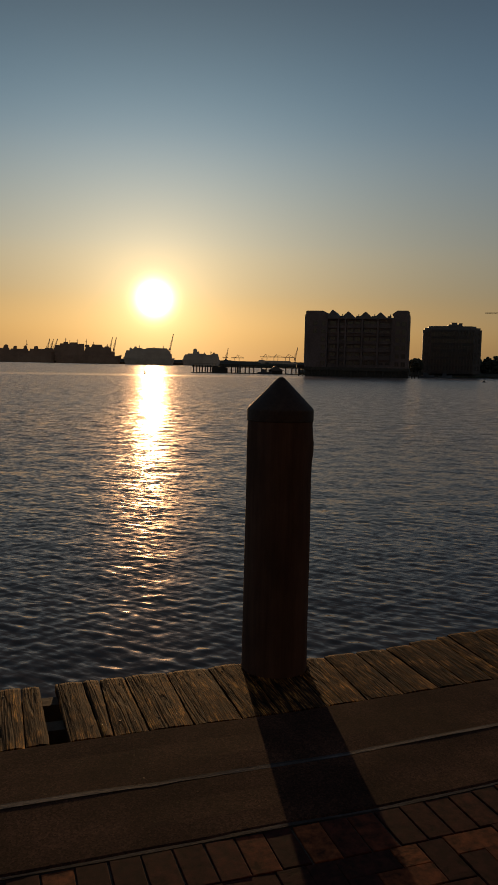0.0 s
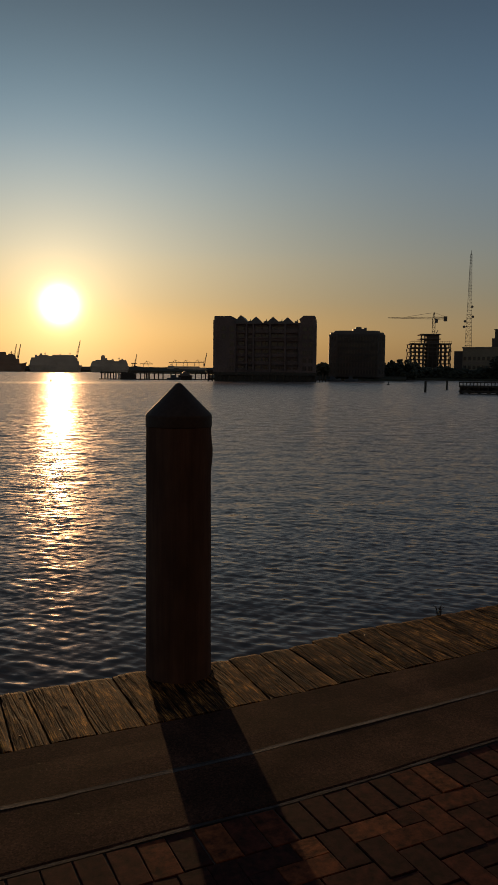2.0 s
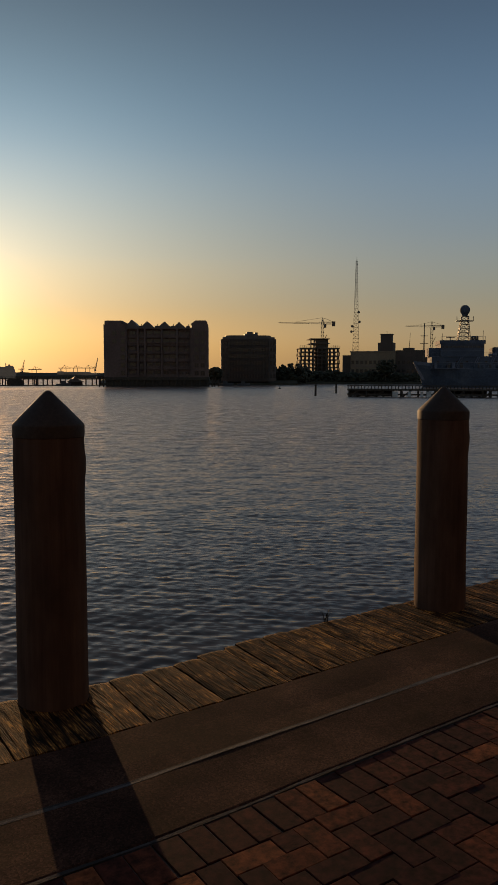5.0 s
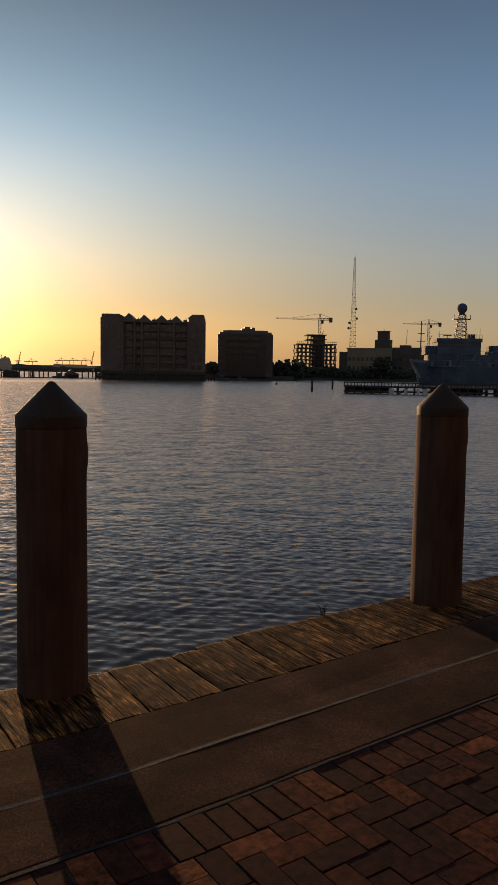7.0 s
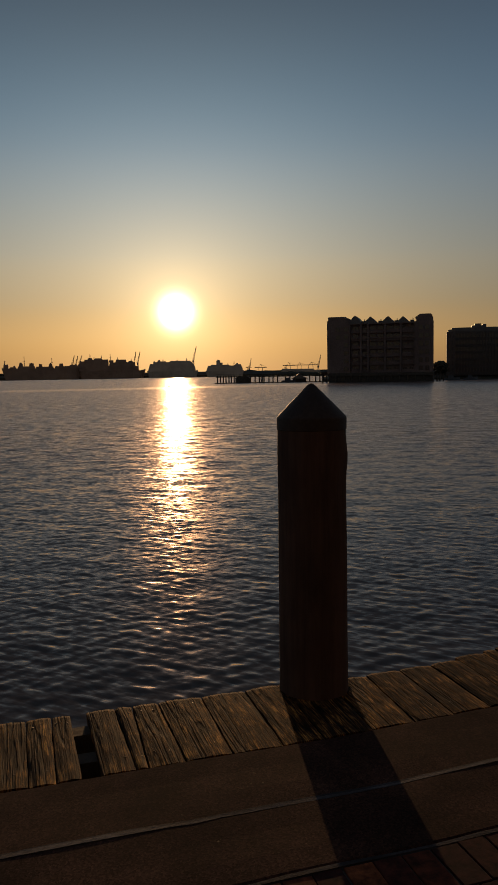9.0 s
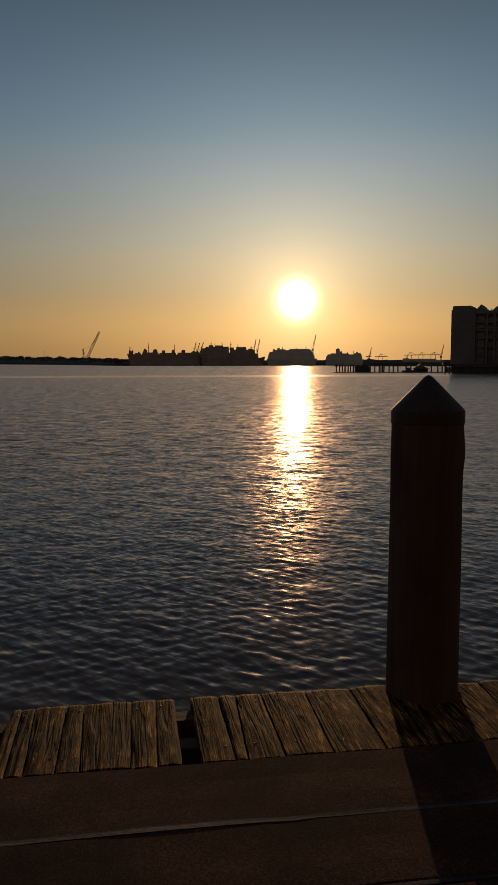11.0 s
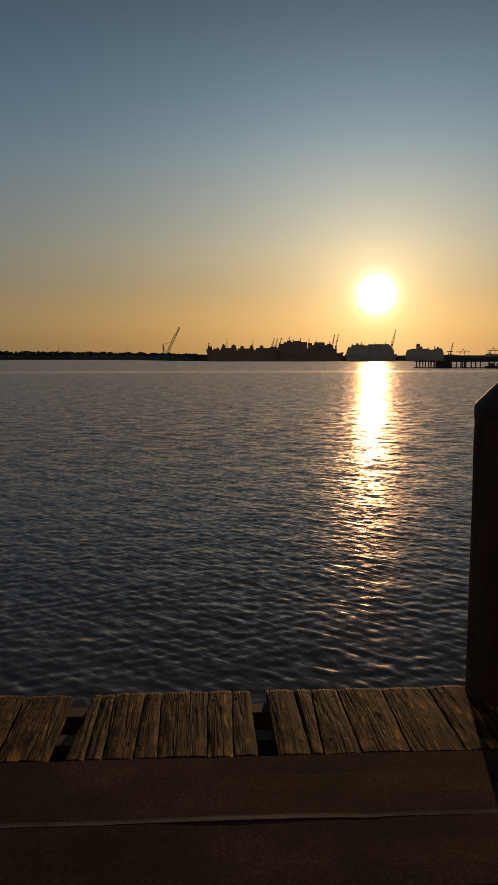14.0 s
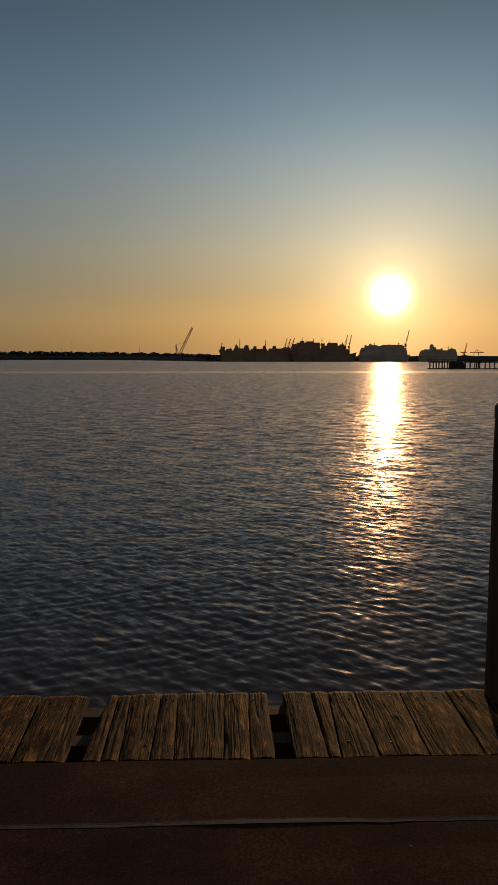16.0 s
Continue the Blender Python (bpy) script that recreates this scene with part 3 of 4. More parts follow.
def mooring_pile(at, r, label):
    ob = thing("mooring_pile", label, "pile", pose(at[0], at[1], 0), "piles along the quay")
    s = Shape()
    prof = [(r * 1.05, -3.2), (r * 1.04, -1.2), (r * 1.03, 0.0)]
    for i in range(1, 30):
        z = 0.045 * i
        prof.append((r * (1.03 - 0.032 * z + 0.01 * math.exp(-((z - 1.15) / 0.09) ** 2)), z))
    prof += [(r * 0.955, 1.335), (r * 0.94, 1.345)]
    s.lathe(prof, 56, wobble=0.03)
    for i, p in enumerate(s.v):
        a = math.atan2(p[1], p[0])
        d = 1 + 0.006 * noise.noise((math.cos(a) * 9, math.sin(a) * 9, p[2] * 0.8 + r * 50))
        d += 0.045 * max(0.0, math.cos(a + 0.35)) ** 2 * math.exp(-((p[2] - 1.15) / 0.06) ** 2)     # worn shoulder below the cap
        s.v[i] = (p[0] * d, p[1] * d, p[2])
    part("shaft", s, PILE, ob, "rough dark treated timber shaft", True)
    c = Shape()
    c.lathe([(r * 0.94, 1.285), (r * 1.01, 1.283), (r * 1.012, 1.286), (r * 1.014, 1.335), (r * 1.01, 1.34), (r * 0.99, 1.347), (r * 0.5, 1.43), (r * 0.12, 1.494), (r * 0.05, 1.502), (0.001, 1.503)], 48, wobble=0.012)
    part("cap", c, CAP, ob, "dark conical cap", True)
    return ob


mooring_pile(PILE_1, 0.166, "thick dark timber mooring pile with a conical cap")
mooring_pile(PILE_2, 0.169, "thick dark timber mooring pile, sunlit along one edge")


# ---- far shore ----
def reach(az):
    """The far shore draws back towards the open bay."""
    return 1015 + 2300 * min(1.0, max(0.0, (-1.0 - az) / 9.0)) ** 1.3


def sheet(name, az0, az1, d, depth, h, mat, label):
    """A low bank of land with an uneven edge."""
    s = Shape()
    n = 90
    p = []
    for i in range(n + 1):
        az = az0 + (az1 - az0) * i / n
        a, e = radians(az), d or reach(az)
        w = 1 + 0.006 * noise.noise((i * 0.3, e, 1))
        up = h if d else h * 1.4 * e / 1015
        for dd, z in ((e * w, -2.0), (e * w + 1, 0.4 * up), (e * w + 0.02 * e, up + 0.15 * noise.noise((i, 3, 1))), (e + depth, up)):
            p.append((0.15 + dd * math.sin(a), 0.15 + dd * math.cos(a), WL + z))
    s.add(p, [(i * 4 + j, (i + 1) * 4 + j, (i + 1) * 4 + j + 1, i * 4 + j + 1) for i in range(n) for j in range(3)])
    return solid(name, s, mat, label, "shore", kind="structure")


sheet("ground_far_shore", -48, 24.5, None, 900, 5.0, BANK, "dark low land across the harbour")
sheet("ground_near_shore", 22.6, 37, 275, 500, 1.6, BANK, "dark low bank below the apartment blocks")
sheet("ground_yard_shore", 36.4, 80, 312, 600, 1.8, BANK, "dark low bank below the dockyard")


def woods(name, az0, az1, d0, d1, top0, top1, size, count, label):
    s = Shape()
    for i in range(count):
        f = random.random()
        a, d = radians(az0 + (az1 - az0) * f), random.uniform(d0, d1)
        top = (top0 + (top1 - top0) * f) * (0.72 + 0.33 * noise.noise((f * 23, d0, 2)) + random.uniform(-0.1, 0.12))
        r = size * random.uniform(0.5, 1.1)
        z = random.uniform(0.25, 1.0) * max(top - r * 0.6, 1.0)
        s.clump((0.15 + d * math.sin(a), 0.15 + d * math.cos(a), WL + z), r)
    solid(name, s, LEAF, label, "trees", kind="stuff")


def far_woods():
    s = Shape()
    for i in range(5200):
        az = random.uniform(-34, 0.6)
        k = reach(az) / 1000
        d = reach(az) * random.uniform(1.012, 1.05)
        top = k * (9.6 + 1.3 * noise.noise((az * 2.1, 4, 2)) + 0.9 * noise.noise((az * 7, 1, 2)) + 1.2 * min(1.0, max(0.0, (-4 - az) / 8)) - 1.5 * max(0.0, az + 1))
        r = 2.1 * k * random.uniform(0.5, 1.1)
        a = radians(az)
        s.clump((0.15 + d * math.sin(a), 0.15 + d * math.cos(a), WL + random.uniform(0.1, 1.0) * max(top - r * 0.5, 1.0)), r)
    solid("far_woods", s, LEAF, "dark line of distant trees on the low shore", "trees", kind="stuff")


far_woods()
woods("shore_bushes", 30.4, 37.6, 282, 300, 7.0, 9.0, 1.2, 1500, "dark trees on the bank between buildings")
woods("yard_bushes", 37.0, 46.5, 314, 326, 7.2, 5.2, 1.2, 1700, "dark bushes along the dockyard bank")


def tree(m, h, w, label):
    ob = thing("tree", label, "tree", m, "trees on the bank")
    s = Shape()
    s.rod((0, 0, 0), (0.1, 0, h * 0.45), 0.28, 0.18, 8)
    for i in range(7):
        a = i * 2.4
        s.rod((0.1, 0, h * (0.25 + 0.03 * i)), (math.cos(a) * w * 0.3, math.sin(a) * w * 0.3, h * (0.5 + 0.05 * i)), 0.1, 0.04, 5)
    part("trunk", s, BEAM, ob)
    c = Shape()
    for i in range(230):
        a, e, k = random.uniform(0, 6.28), random.uniform(-0.9, 1.5), random.uniform(0.35, 1.0)
        k *= 0.8 + 0.35 * math.sin(a * 3 + h) * math.cos(e * 2.3 + w)
        c.clump((math.cos(a) * math.cos(e) * w * 0.5 * k, math.sin(a) * math.cos(e) * w * 0.5 * k, h * 0.58 + math.sin(e) * h * 0.42 * k), random.uniform(0.35, 0.85))
    part("crown", c, LEAF, ob, "dense dark green crown")


tree(far(43.35, 312, 0, WL + 1.2), 8.2, 10.5, "broad dark leafy tree on the dockyard bank")
tree(far(31.0, 272, 0, WL + 1.0), 5.2, 5.4, "small dark leafy tree beside the apartment block")


# ---- apartment block with gables ----
def window_mesh(w, h):
    f = Shape()
    t = 0.12
    f.box(-w / 2, w / 2, -0.06, 0.05, 0, t).box(-w / 2, w / 2, -0.06, 0.05, h - t, h)
    f.box(-w / 2, -w / 2 + t, -0.06, 0.05, t, h - t).box(w / 2 - t, w / 2, -0.06, 0.05, t, h - t)
    f.box(-t / 3, t / 3, -0.05, 0.05, t, h - t)
    g = Shape().box(-w / 2 + t, w / 2 - t, -0.01, 0.03, t, h - t)
    return f, g


def add_window(parent, frame_me, pane_me, x, y, z, rz=0.0):
    ob = part("window", frame_me, TRIM, parent)
    ob.matrix_basis = pose(x, y, z, 0, 0, rz)
    part("pane", pane_me, GLASS, ob)


def apartment_block():
    ob = thing("apartment_building", "large brown apartment block with a row of gables on the water", "building", far(26.93, 233, -4.0) @ Matrix.Scale(1.063, 4))
    w = Shape()
    dep = 22.0
    w.box(-13.2, 13.4, 1.35, dep, 2.6, 16.4)
    part("wall", w, STONE, ob)
    base = Shape()
    base.box(-15.2, 13.8, -0.4, dep + 0.4, 1.7, 2.6)
    for i in range(13):
        for y in (0.2, 7, 14, 21):
            base.rod((-13 + i * 2.2, y, -2.0), (-13 + i * 2.2, y, 1.7), 0.3, n=8)
    base.box(-15.0, 13.7, 0.4, dep, -1.5, 1.7)
    part("podium", base, BEAM, ob, "dark podium on stout posts over the water")
    left = Shape()
    left.slab([(-14.6, 0), (-9.0, 0), (-9.0, dep), (-15.6, dep), (-15.6, 1.6)], 2.6, 17.2)
    left.slab([(-14.5, 0.1), (-10.3, 0.1), (-9.9, dep - 0.2), (-15.3, dep - 0.2), (-15.3, 1.6)], 17.2, 18.2)
    part("corner_tower", left, STONE, ob)
    right = Shape()
    right.slab([(9.05, 0), (12.6, 0), (13.5, 0.9), (13.5, dep), (9.05, dep)], 2.6, 17.4)
    right.prism([(8.7, 17.4), (13.3, 17.4), (13.3, 18.0), (12.9, 18.35), (10.0, 18.35)], 0.3, dep - 0.3)
    part("corner_tower", right, STONE, ob)
    for x, hw, top in ((-7.6, 2.0, 18.4), (-3.35, 1.9, 18.0), (1.45, 2.0, 17.95), (5.5, 1.8, 17.8)):
        r = Shape()
        r.prism([(x - hw - 0.1, 16.2), (x + hw + 0.1, 16.2), (x + 0.12, top), (x - 0.12, top)], 0.0, dep * 0.6)
        part("gable_roof", r, ROOF, ob)
    for x in (-6.0, -4.05, 0.6, 4.85, 8.8):
        part("pier", Shape().box(x - 0.24, x + 0.24, 0.0, 1.3, 2.6, 16.15), STONE, ob)
    part("cornice", Shape().box(-9.0, 9.0, 0.02, 1.35, 15.95, 16.35), STONE, ob)
    part("string_course", Shape().box(-9.0, 9.0, 0.12, 1.35, 12.05, 12.35), STONE, ob)
    for x in (-5.3, -0.8, 3.6, 7.9):
        d = Shape()
        d.box(x - 0.5, x + 0.5, 1.5, 3.0, 16.2, 16.9)
        d.rod((x + 0.2, 2.2, 16.9), (x + 0.2, 2.2, 17.4), 0.12, n=6)
        part("roof_unit", d, ROOF, ob)
    fr, pn = window_mesh(1.3, 1.4)
    fr, pn = fr.mesh("window", STONE), pn.mesh("pane", GLASS)
    dfr, dpn = window_mesh(1.75, 1.75)
    dfr, dpn = dfr.mesh("window", STONE), dpn.mesh("pane", GLASS)
    for k in range(6):
        z = 3.0 + 2.2 * k
        for x in (-10.1, 10.3, 12.0):
            add_window(ob, fr, pn, x, -0.03, z)
        if k > 3:
            add_window(ob, fr, pn, -12.4, -0.03, z)
        for x0, x1, n in ((-8.9, -6.25, 1), (-5.75, -4.3, 1), (-3.8, 0.35, 2), (0.85, 4.6, 2), (5.1, 8.55, 2)):
            bal = Shape()
            bal.box(x0, x1, 0.55, 1.35, z - 0.45, z - 0.3)
            bal.box(x0, x1, 0.55, 0.63, z - 0.3, z + 0.4)
            if (k + n + int(x1 * 3)) % 3:
                bal.box(x0 + 0.2, x1 - 0.3, 0.5, 0.56, z + 0.42, z + 0.62)
            part("balcony", bal, STONE, ob)
            for i in range(n):
                w = (x1 - x0) / n
                add_window(ob, dfr if w > 1.8 else fr, dpn if w > 1.8 else pn, x0 + w * (i + 0.5), 1.32, z - 0.28)
        for y in (3.5, 8, 12.5, 17):
            add_window(ob, fr, pn, -15.63, y, z, -90)
    for i in range(9):
        m = Shape()
        x = -11.5 + i * 2.9
        m.box(x - 0.6, x + 0.6, 1.4, 1.6, 0.2, 1.2)
        part("vent", m, TRIM, ob)


apartment_block()


def office_block():
    ob = thing("office_building", "dark ribbed block with chamfered corners and rooftop plant", "building", far(33.45, 276, 3.0))
    w = Shape()
    w.slab([(-7.2, 0), (7.2, 0), (9.8, 2.6), (9.8, 14), (-9.8, 14), (-9.8, 2.6)], 1.2, 16.2)
    part("wall", w, TOWERWALL, ob)
    r = Shape()
    r.slab([(-7.0, 0.3), (7.0, 0.3), (9.3, 2.8), (9.3, 13), (-9.3, 13), (-9.3, 2.8)], 16.2, 16.9)
    r.slab([(-6.0, 1.5), (6.0, 1.5), (8.0, 3.8), (8.0, 12), (-8.0, 12), (-8.0, 3.8)], 16.9, 17.5)
    part("roof", r, ROOF, ob)
    p = Shape()
    p.box(-1.4, 3.0, 4, 9, 17.5, 18.2)
    p.box(-0.4, 1.6, 5, 8, 18.2, 18.9)
    p.box(2.3, 3.4, 5, 8, 17.5, 18.7)
    part("rooftop_plant", p, ROOF, ob)
    for i in range(15):
        x = -7.0 + i
        s = Shape()
        s.box(x - 0.16, x + 0.16, -0.5, 0.02, 1.2, 16.1)
        part("rib", s, TOWERWALL, ob)
    fr, pn = window_mesh(0.72, 1.6)
    fr, pn = fr.mesh("window", TOWERWALL), pn.mesh("pane", GLASS)
    for k in range(6):
        for i in range(14):
            add_window(ob, fr, pn, -6.5 + i, -0.02, 2.4 + 2.3 * k)
        for i in range(2):
            add_window(ob, fr, pn, -7.9 - i * 1.1, 0.65 + i * 1.1, 2.4 + 2.3 * k, -45)
            add_window(ob, fr, pn, 7.9 + i * 1.1, 0.65 + i * 1.1, 2.4 + 2.3 * k, 45)


office_block()


def construction_frame():
    ob = thing("unfinished_building", "bare concrete frame of a building under construction", "building", far(38.62, 342, 8.0))
    for k in range(9):
        s = Shape()
        z = 2.0 + 1.69 * k
        half = 8.8 - 0.25 * (k % 2)
        s.box(-half, half, 0, 14, z - 0.4, z)
        part("floor_slab", s, RAWCONC, ob)
        if k < 8:
            for i in range(10):
                for y in (0.4, 7.0, 13.6):
                    c = Shape()
                    x = -half + 0.3 + i * (2 * half - 0.6) / 9 + (0.5 if y == 7.0 else 0.0)
                    c.box(x - 0.22, x + 0.22, y - 0.26, y + 0.26, z, z + 1.29)
                    part("column", c, RAWCONC, ob)
    c = Shape()
    c.box(-1.4, 4.0, 3, 11, 1.5, 19.0)
    part("core", c, RAWCONC, ob)
    for z in (17.2, 19.2):
        s = Shape()
        s.box(-4.3, 4.4, 1, 13, z, z + 0.35)
        part("upper_slab", s, RAWCONC, ob)
    for x in (-3.8, -2.4):
        s = Shape()
        s.box(x - 0.25, x + 0.25, 1.3, 1.8, 15.5, 19.2)
        part("upper_column", s, RAWCONC, ob)
    r = Shape()
    for i in range(19):
        x = -8.7 + i * 0.97
        r.rod((x, 0.1, 15.5), (x, 0.1, 16.4 + 0.3 * random.random()), 0.06, n=4)
    r.rod((-8.8, 0.1, 16.2), (8.8, 0.1, 16.2), 0.06, n=4)
    part("edge_rail", r, STEEL, ob)


construction_frame()


def tower_crane(m, foot, top, jib_z, left, right, label):
    ob = thing("tower_crane", label, "crane", m, "tower cranes over the dockyard")
    part("mast", Shape().lattice((0, 0, foot), (0, 0, jib_z), 1.2, 1.2, 14, 0.1), STEEL, ob)
    j = Shape().lattice((0, 0, jib_z + 0.4), (left, 0, jib_z + 0.7), 0.8, 0.35, 16, 0.045)
    part("jib", j, STEEL, ob)
    k = Shape().lattice((0, 0, jib_z + 0.4), (right, 0, jib_z + 0.4), 0.9, 0.8, 5, 0.09)
    part("counter_jib", k, STEEL, ob)
    part("counterweight", Shape().box(right - 1.5, right, -0.6, 0.6, jib_z - 1.0, jib_z + 1.1), RAWCONC, ob)
    part("tower_head", Shape().lattice((0, 0, jib_z), (0, 0, top), 1.1, 0.3, 3, 0.1), STEEL, ob)
    t = Shape().rod((0, 0, top), (left * 0.6, 0, jib_z + 1.0), 0.05, n=4).rod((0, 0, top), (right - 0.7, 0, jib_z + 0.9), 0.06, n=4)
    part("tie_rods", t, STEEL, ob)
    part("cab", Shape().box(0.5, 1.7, -0.8, 0.4, jib_z - 1.6, jib_z), STEEL, ob)
    part("climbing_brace", Shape().rod((0.3, 0, jib_z * 0.7), (1.9, 0, jib_z * 0.82), 0.16, n=5), STEEL, ob)


tower_crane(far(38.79, 350), 1.5, 29.0, 26.2, -19.5, 5.6, "thin tower crane above the unfinished building")
tower_crane(far(46.55, 425), 1.5, 31.8, 29.0, -13.6, 6.4, "distant tower crane behind the moored ship")


def radio_mast():
    ob = thing("radio_mast", "tall slender lattice radio mast with small dishes", "mast", far(41.2, 372))
    part("lower_lattice", Shape().lattice((0, 0, 1.5), (0, 0, 40.0), 3.7, 1.5, 22, 0.085), STEEL, ob)
    part("upper_lattice", Shape().lattice((0, 0, 40.0), (0, 0, 56.5), 1.5, 0.7, 12, 0.1), STEEL, ob)
    part("spike", Shape().rod((0, 0, 56.5), (0, 0, 58.3), 0.12, 0.05), STEEL, ob)
    for x, z in ((-2.1, 24.0), (1.6, 28.5), (-1.8, 26.5), (1.2, 33)):
        s = Shape()
        s.rod((x, -0.5, z), (x, -0.1, z), 0.62, 0.3, 10)
        s.rod((x, -0.1, z), (x * 0.5, 0, z), 0.1, n=5)
        part("dish", s, STEEL, ob)


radio_mast()


def dock_building():
    ob = thing("dockyard_building", "long low tan building with window rows and a rooftop tower", "building", far(43.3, 330, -8.0))
    w = Shape().box(-14.4, 4.2, 0, 16, 1.5, 13.1)
    w.box(-14.7, 4.4, -0.3, 16.3, 13.1, 13.6)
    part("wall", w, TAN, ob, "tan rendered wall")
    w2 = Shape().box(4.22, 17.5, 1.5, 16, 1.5, 13.9)
    w2.box(7.0, 11.2, 2.5, 9, 13.9, 14.9)
    part("annexe", w2, TOWERWALL, ob, "dark annexe wall")
    t = Shape().box(-3.6, 3.0, 4, 10, 13.6, 17.2)
    t.box(-2.6, 2.0, 4.6, 9.4, 17.2, 20.6)
    t.box(-2.9, 2.3, 4.3, 9.7, 20.6, 20.9)
    t.rod((-0.3, 7, 20.9), (-0.3, 7, 22.0), 0.1)
    part("rooftop_tower", t, TOWERWALL, ob)
    part("antenna", Shape().rod((9.3, 5, 14.9), (9.7, 5, 21.3), 0.14, 0.05), STEEL, ob)
    part("side_shed", Shape().box(-18.2, -14.5, 2, 12, 1.5, 12.0), TOWERWALL, ob)
    fr, pn = window_mesh(1.15, 1.5)
    fr, pn = fr.mesh("window", TOWERWALL), pn.mesh("pane", GLASS)
    for z in (4.6, 8.2):
        for i in range(10):
            add_window(ob, fr, pn, -13.4 + i * 1.85, -0.03, z)
        for i in range(6):
            add_window(ob, fr, pn, 5.5 + i * 2.0, 1.47, z)
    band = Shape().box(-14.5, 4.3, -0.12, 0.0, 6.9, 7.3)
    part("string_course", band, TRIM, ob)


dock_building()


# ---- moored ship ----
def survey_ship():
    ob = thing("moored_ship", "pale grey ship with a lattice mast and radar dome", "ship", far(45.58, 222, 6.0))
    h = Shape()
    # stations along the hull: distance from the bow, half beam at the deck, half beam at the water, deck height
    st = [(0.0, 0.15, 0.05, 6.5), (1.6, 1.5, 0.1, 6.3), (4.0, 3.2, 0.9, 6.0), (8.0, 5.0, 2.8, 5.7), (14, 6.2, 4.8, 5.4), (22, 6.6, 5.8, 5.2), (40, 6.6, 6.0, 5.0), (56, 6.3, 5.5, 5.0), (66, 5.6, 4.2, 5.2)]
    p, q = [], []
    for x, a, b, z in st:
        rake = max(0.0, 3.0 - x * 0.6)
        p += [(x, -a + 7, z), (x + rake * 0.5, -(a * 0.45 + b * 0.55) + 7, z * 0.5), (x + rake, -b + 7, 0), (x + rake, -b * 0.6 + 7, -1.5),
              (x + rake, b * 0.6 + 7, -1.5), (x + rake, b + 7, 0), (x + rake * 0.5, a * 0.45 + b * 0.55 + 7, z * 0.5), (x, a + 7, z)]
    for i in range(len(st) - 1):
        for j in range(8):
            q.append((i * 8 + j, (i + 1) * 8 + j, (i + 1) * 8 + (j + 1) % 8, i * 8 + (j + 1) % 8))
    e = (len(st) - 1) * 8
    q += [tuple(range(8)), tuple(range(e + 7, e - 1, -1))]
    h.add(p, q)
    part("hull", h, SHIPGREY, ob, "pale grey flared hull, coloured dark as in shade")
    b = Shape()
    for i in range(3):
        x, a, _, z = st[i]
        x2, a2, _, z2 = st[i + 1]
        b.add([(x, 7 - a, z), (x2, 7 - a2, z2), (x2, 7 - a2, z2 + 0.9), (x - 0.3, 7 - a, z + 1.0), (x, 7 - a + 0.1, z), (x2, 7 - a2 + 0.1, z2), (x2, 7.1 - a2, z2 + 0.9), (x - 0.3, 7.1 - a, z + 1.0)],
              [(0, 1, 2, 3), (7, 6, 5, 4), (3, 2, 6, 7), (0, 3, 7, 4), (1, 5, 6, 2)])
    part("bulwark", b, SHIPWHITE, ob, "white bulwark at the bow, coloured dark as in shade")
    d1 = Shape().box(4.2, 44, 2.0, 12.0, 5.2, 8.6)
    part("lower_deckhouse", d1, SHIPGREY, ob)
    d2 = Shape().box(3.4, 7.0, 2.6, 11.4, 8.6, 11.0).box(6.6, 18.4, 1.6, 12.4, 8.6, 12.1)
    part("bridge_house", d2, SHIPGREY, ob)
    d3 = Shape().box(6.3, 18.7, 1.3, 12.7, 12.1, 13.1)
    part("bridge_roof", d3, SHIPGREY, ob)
    fr, pn = window_mesh(0.9, 0.8)
    fr, pn = fr.mesh("window", SHIPGREY), pn.mesh("pane", GLASS)
    for i in range(11):
        add_window(ob, fr, pn, 7.1 + i * 1.08, 1.57, 10.9)
    for i in range(14):
        add_window(ob, fr, pn, 6.0 + i * 2.6, 1.97, 6.7)
    part("lattice_mast", Shape().lattice((13.5, 6.5, 13.1), (13.7, 6.5, 20.0), 3.4, 1.7, 6, 0.13), STEEL, ob)
    pl = Shape().box(11.3, 16.0, 5.4, 7.6, 18.6, 18.8)
    for x in (11.4, 12.7, 14.7, 15.9):
        pl.rod((x, 5.5, 18.8), (x, 5.5, 19.9), 0.09, n=5)
    part("mast_platform", pl, STEEL, ob)
    part("radar_dome", Shape().lathe([(0.5, 19.9), (0.85, 20.3)] + [(1.42 * math.cos(a * 0.1745), 21.75 + 1.42 * math.sin(a * 0.1745)) for a in range(-5, 10)], 20, (13.7, 6.5)), SHIPGREY, ob, "round grey radar dome", True)
    part("fore_mast", Shape().rod((2.6, 7, 6.0), (2.6, 7, 18.2), 0.22, 0.12).rod((1.4, 7, 12.4), (3.8, 7, 12.4), 0.1).rod((1.6, 7, 14.6), (3.6, 7, 14.6), 0.1), STEEL, ob)
    for x in (15.9, 16.6, 17.3):
        part("exhaust", Shape().rod((x, 6.5, 13.1), (x, 6.5, 14.5), 0.36, 0.32, 10), HULLDARK, ob)
    part("bow_plate", Shape().add([(-0.35, 6.6, 6.9), (0.9, 6.3, 6.8), (3.0, 6.4, 2.0), (2.2, 6.7, 2.0), (-0.35, 6.9, 6.9), (0.9, 6.9, 6.8), (3.0, 6.9, 2.0), (2.2, 6.9, 2.0)],
                                  [(0, 3, 2, 1), (4, 5, 6, 7), (0, 1, 5, 4), (1, 2, 6, 5), (2, 3, 7, 6), (3, 0, 4, 7)]), SHIPWHITE, ob, "white plate at the stem, coloured dark as in shade")
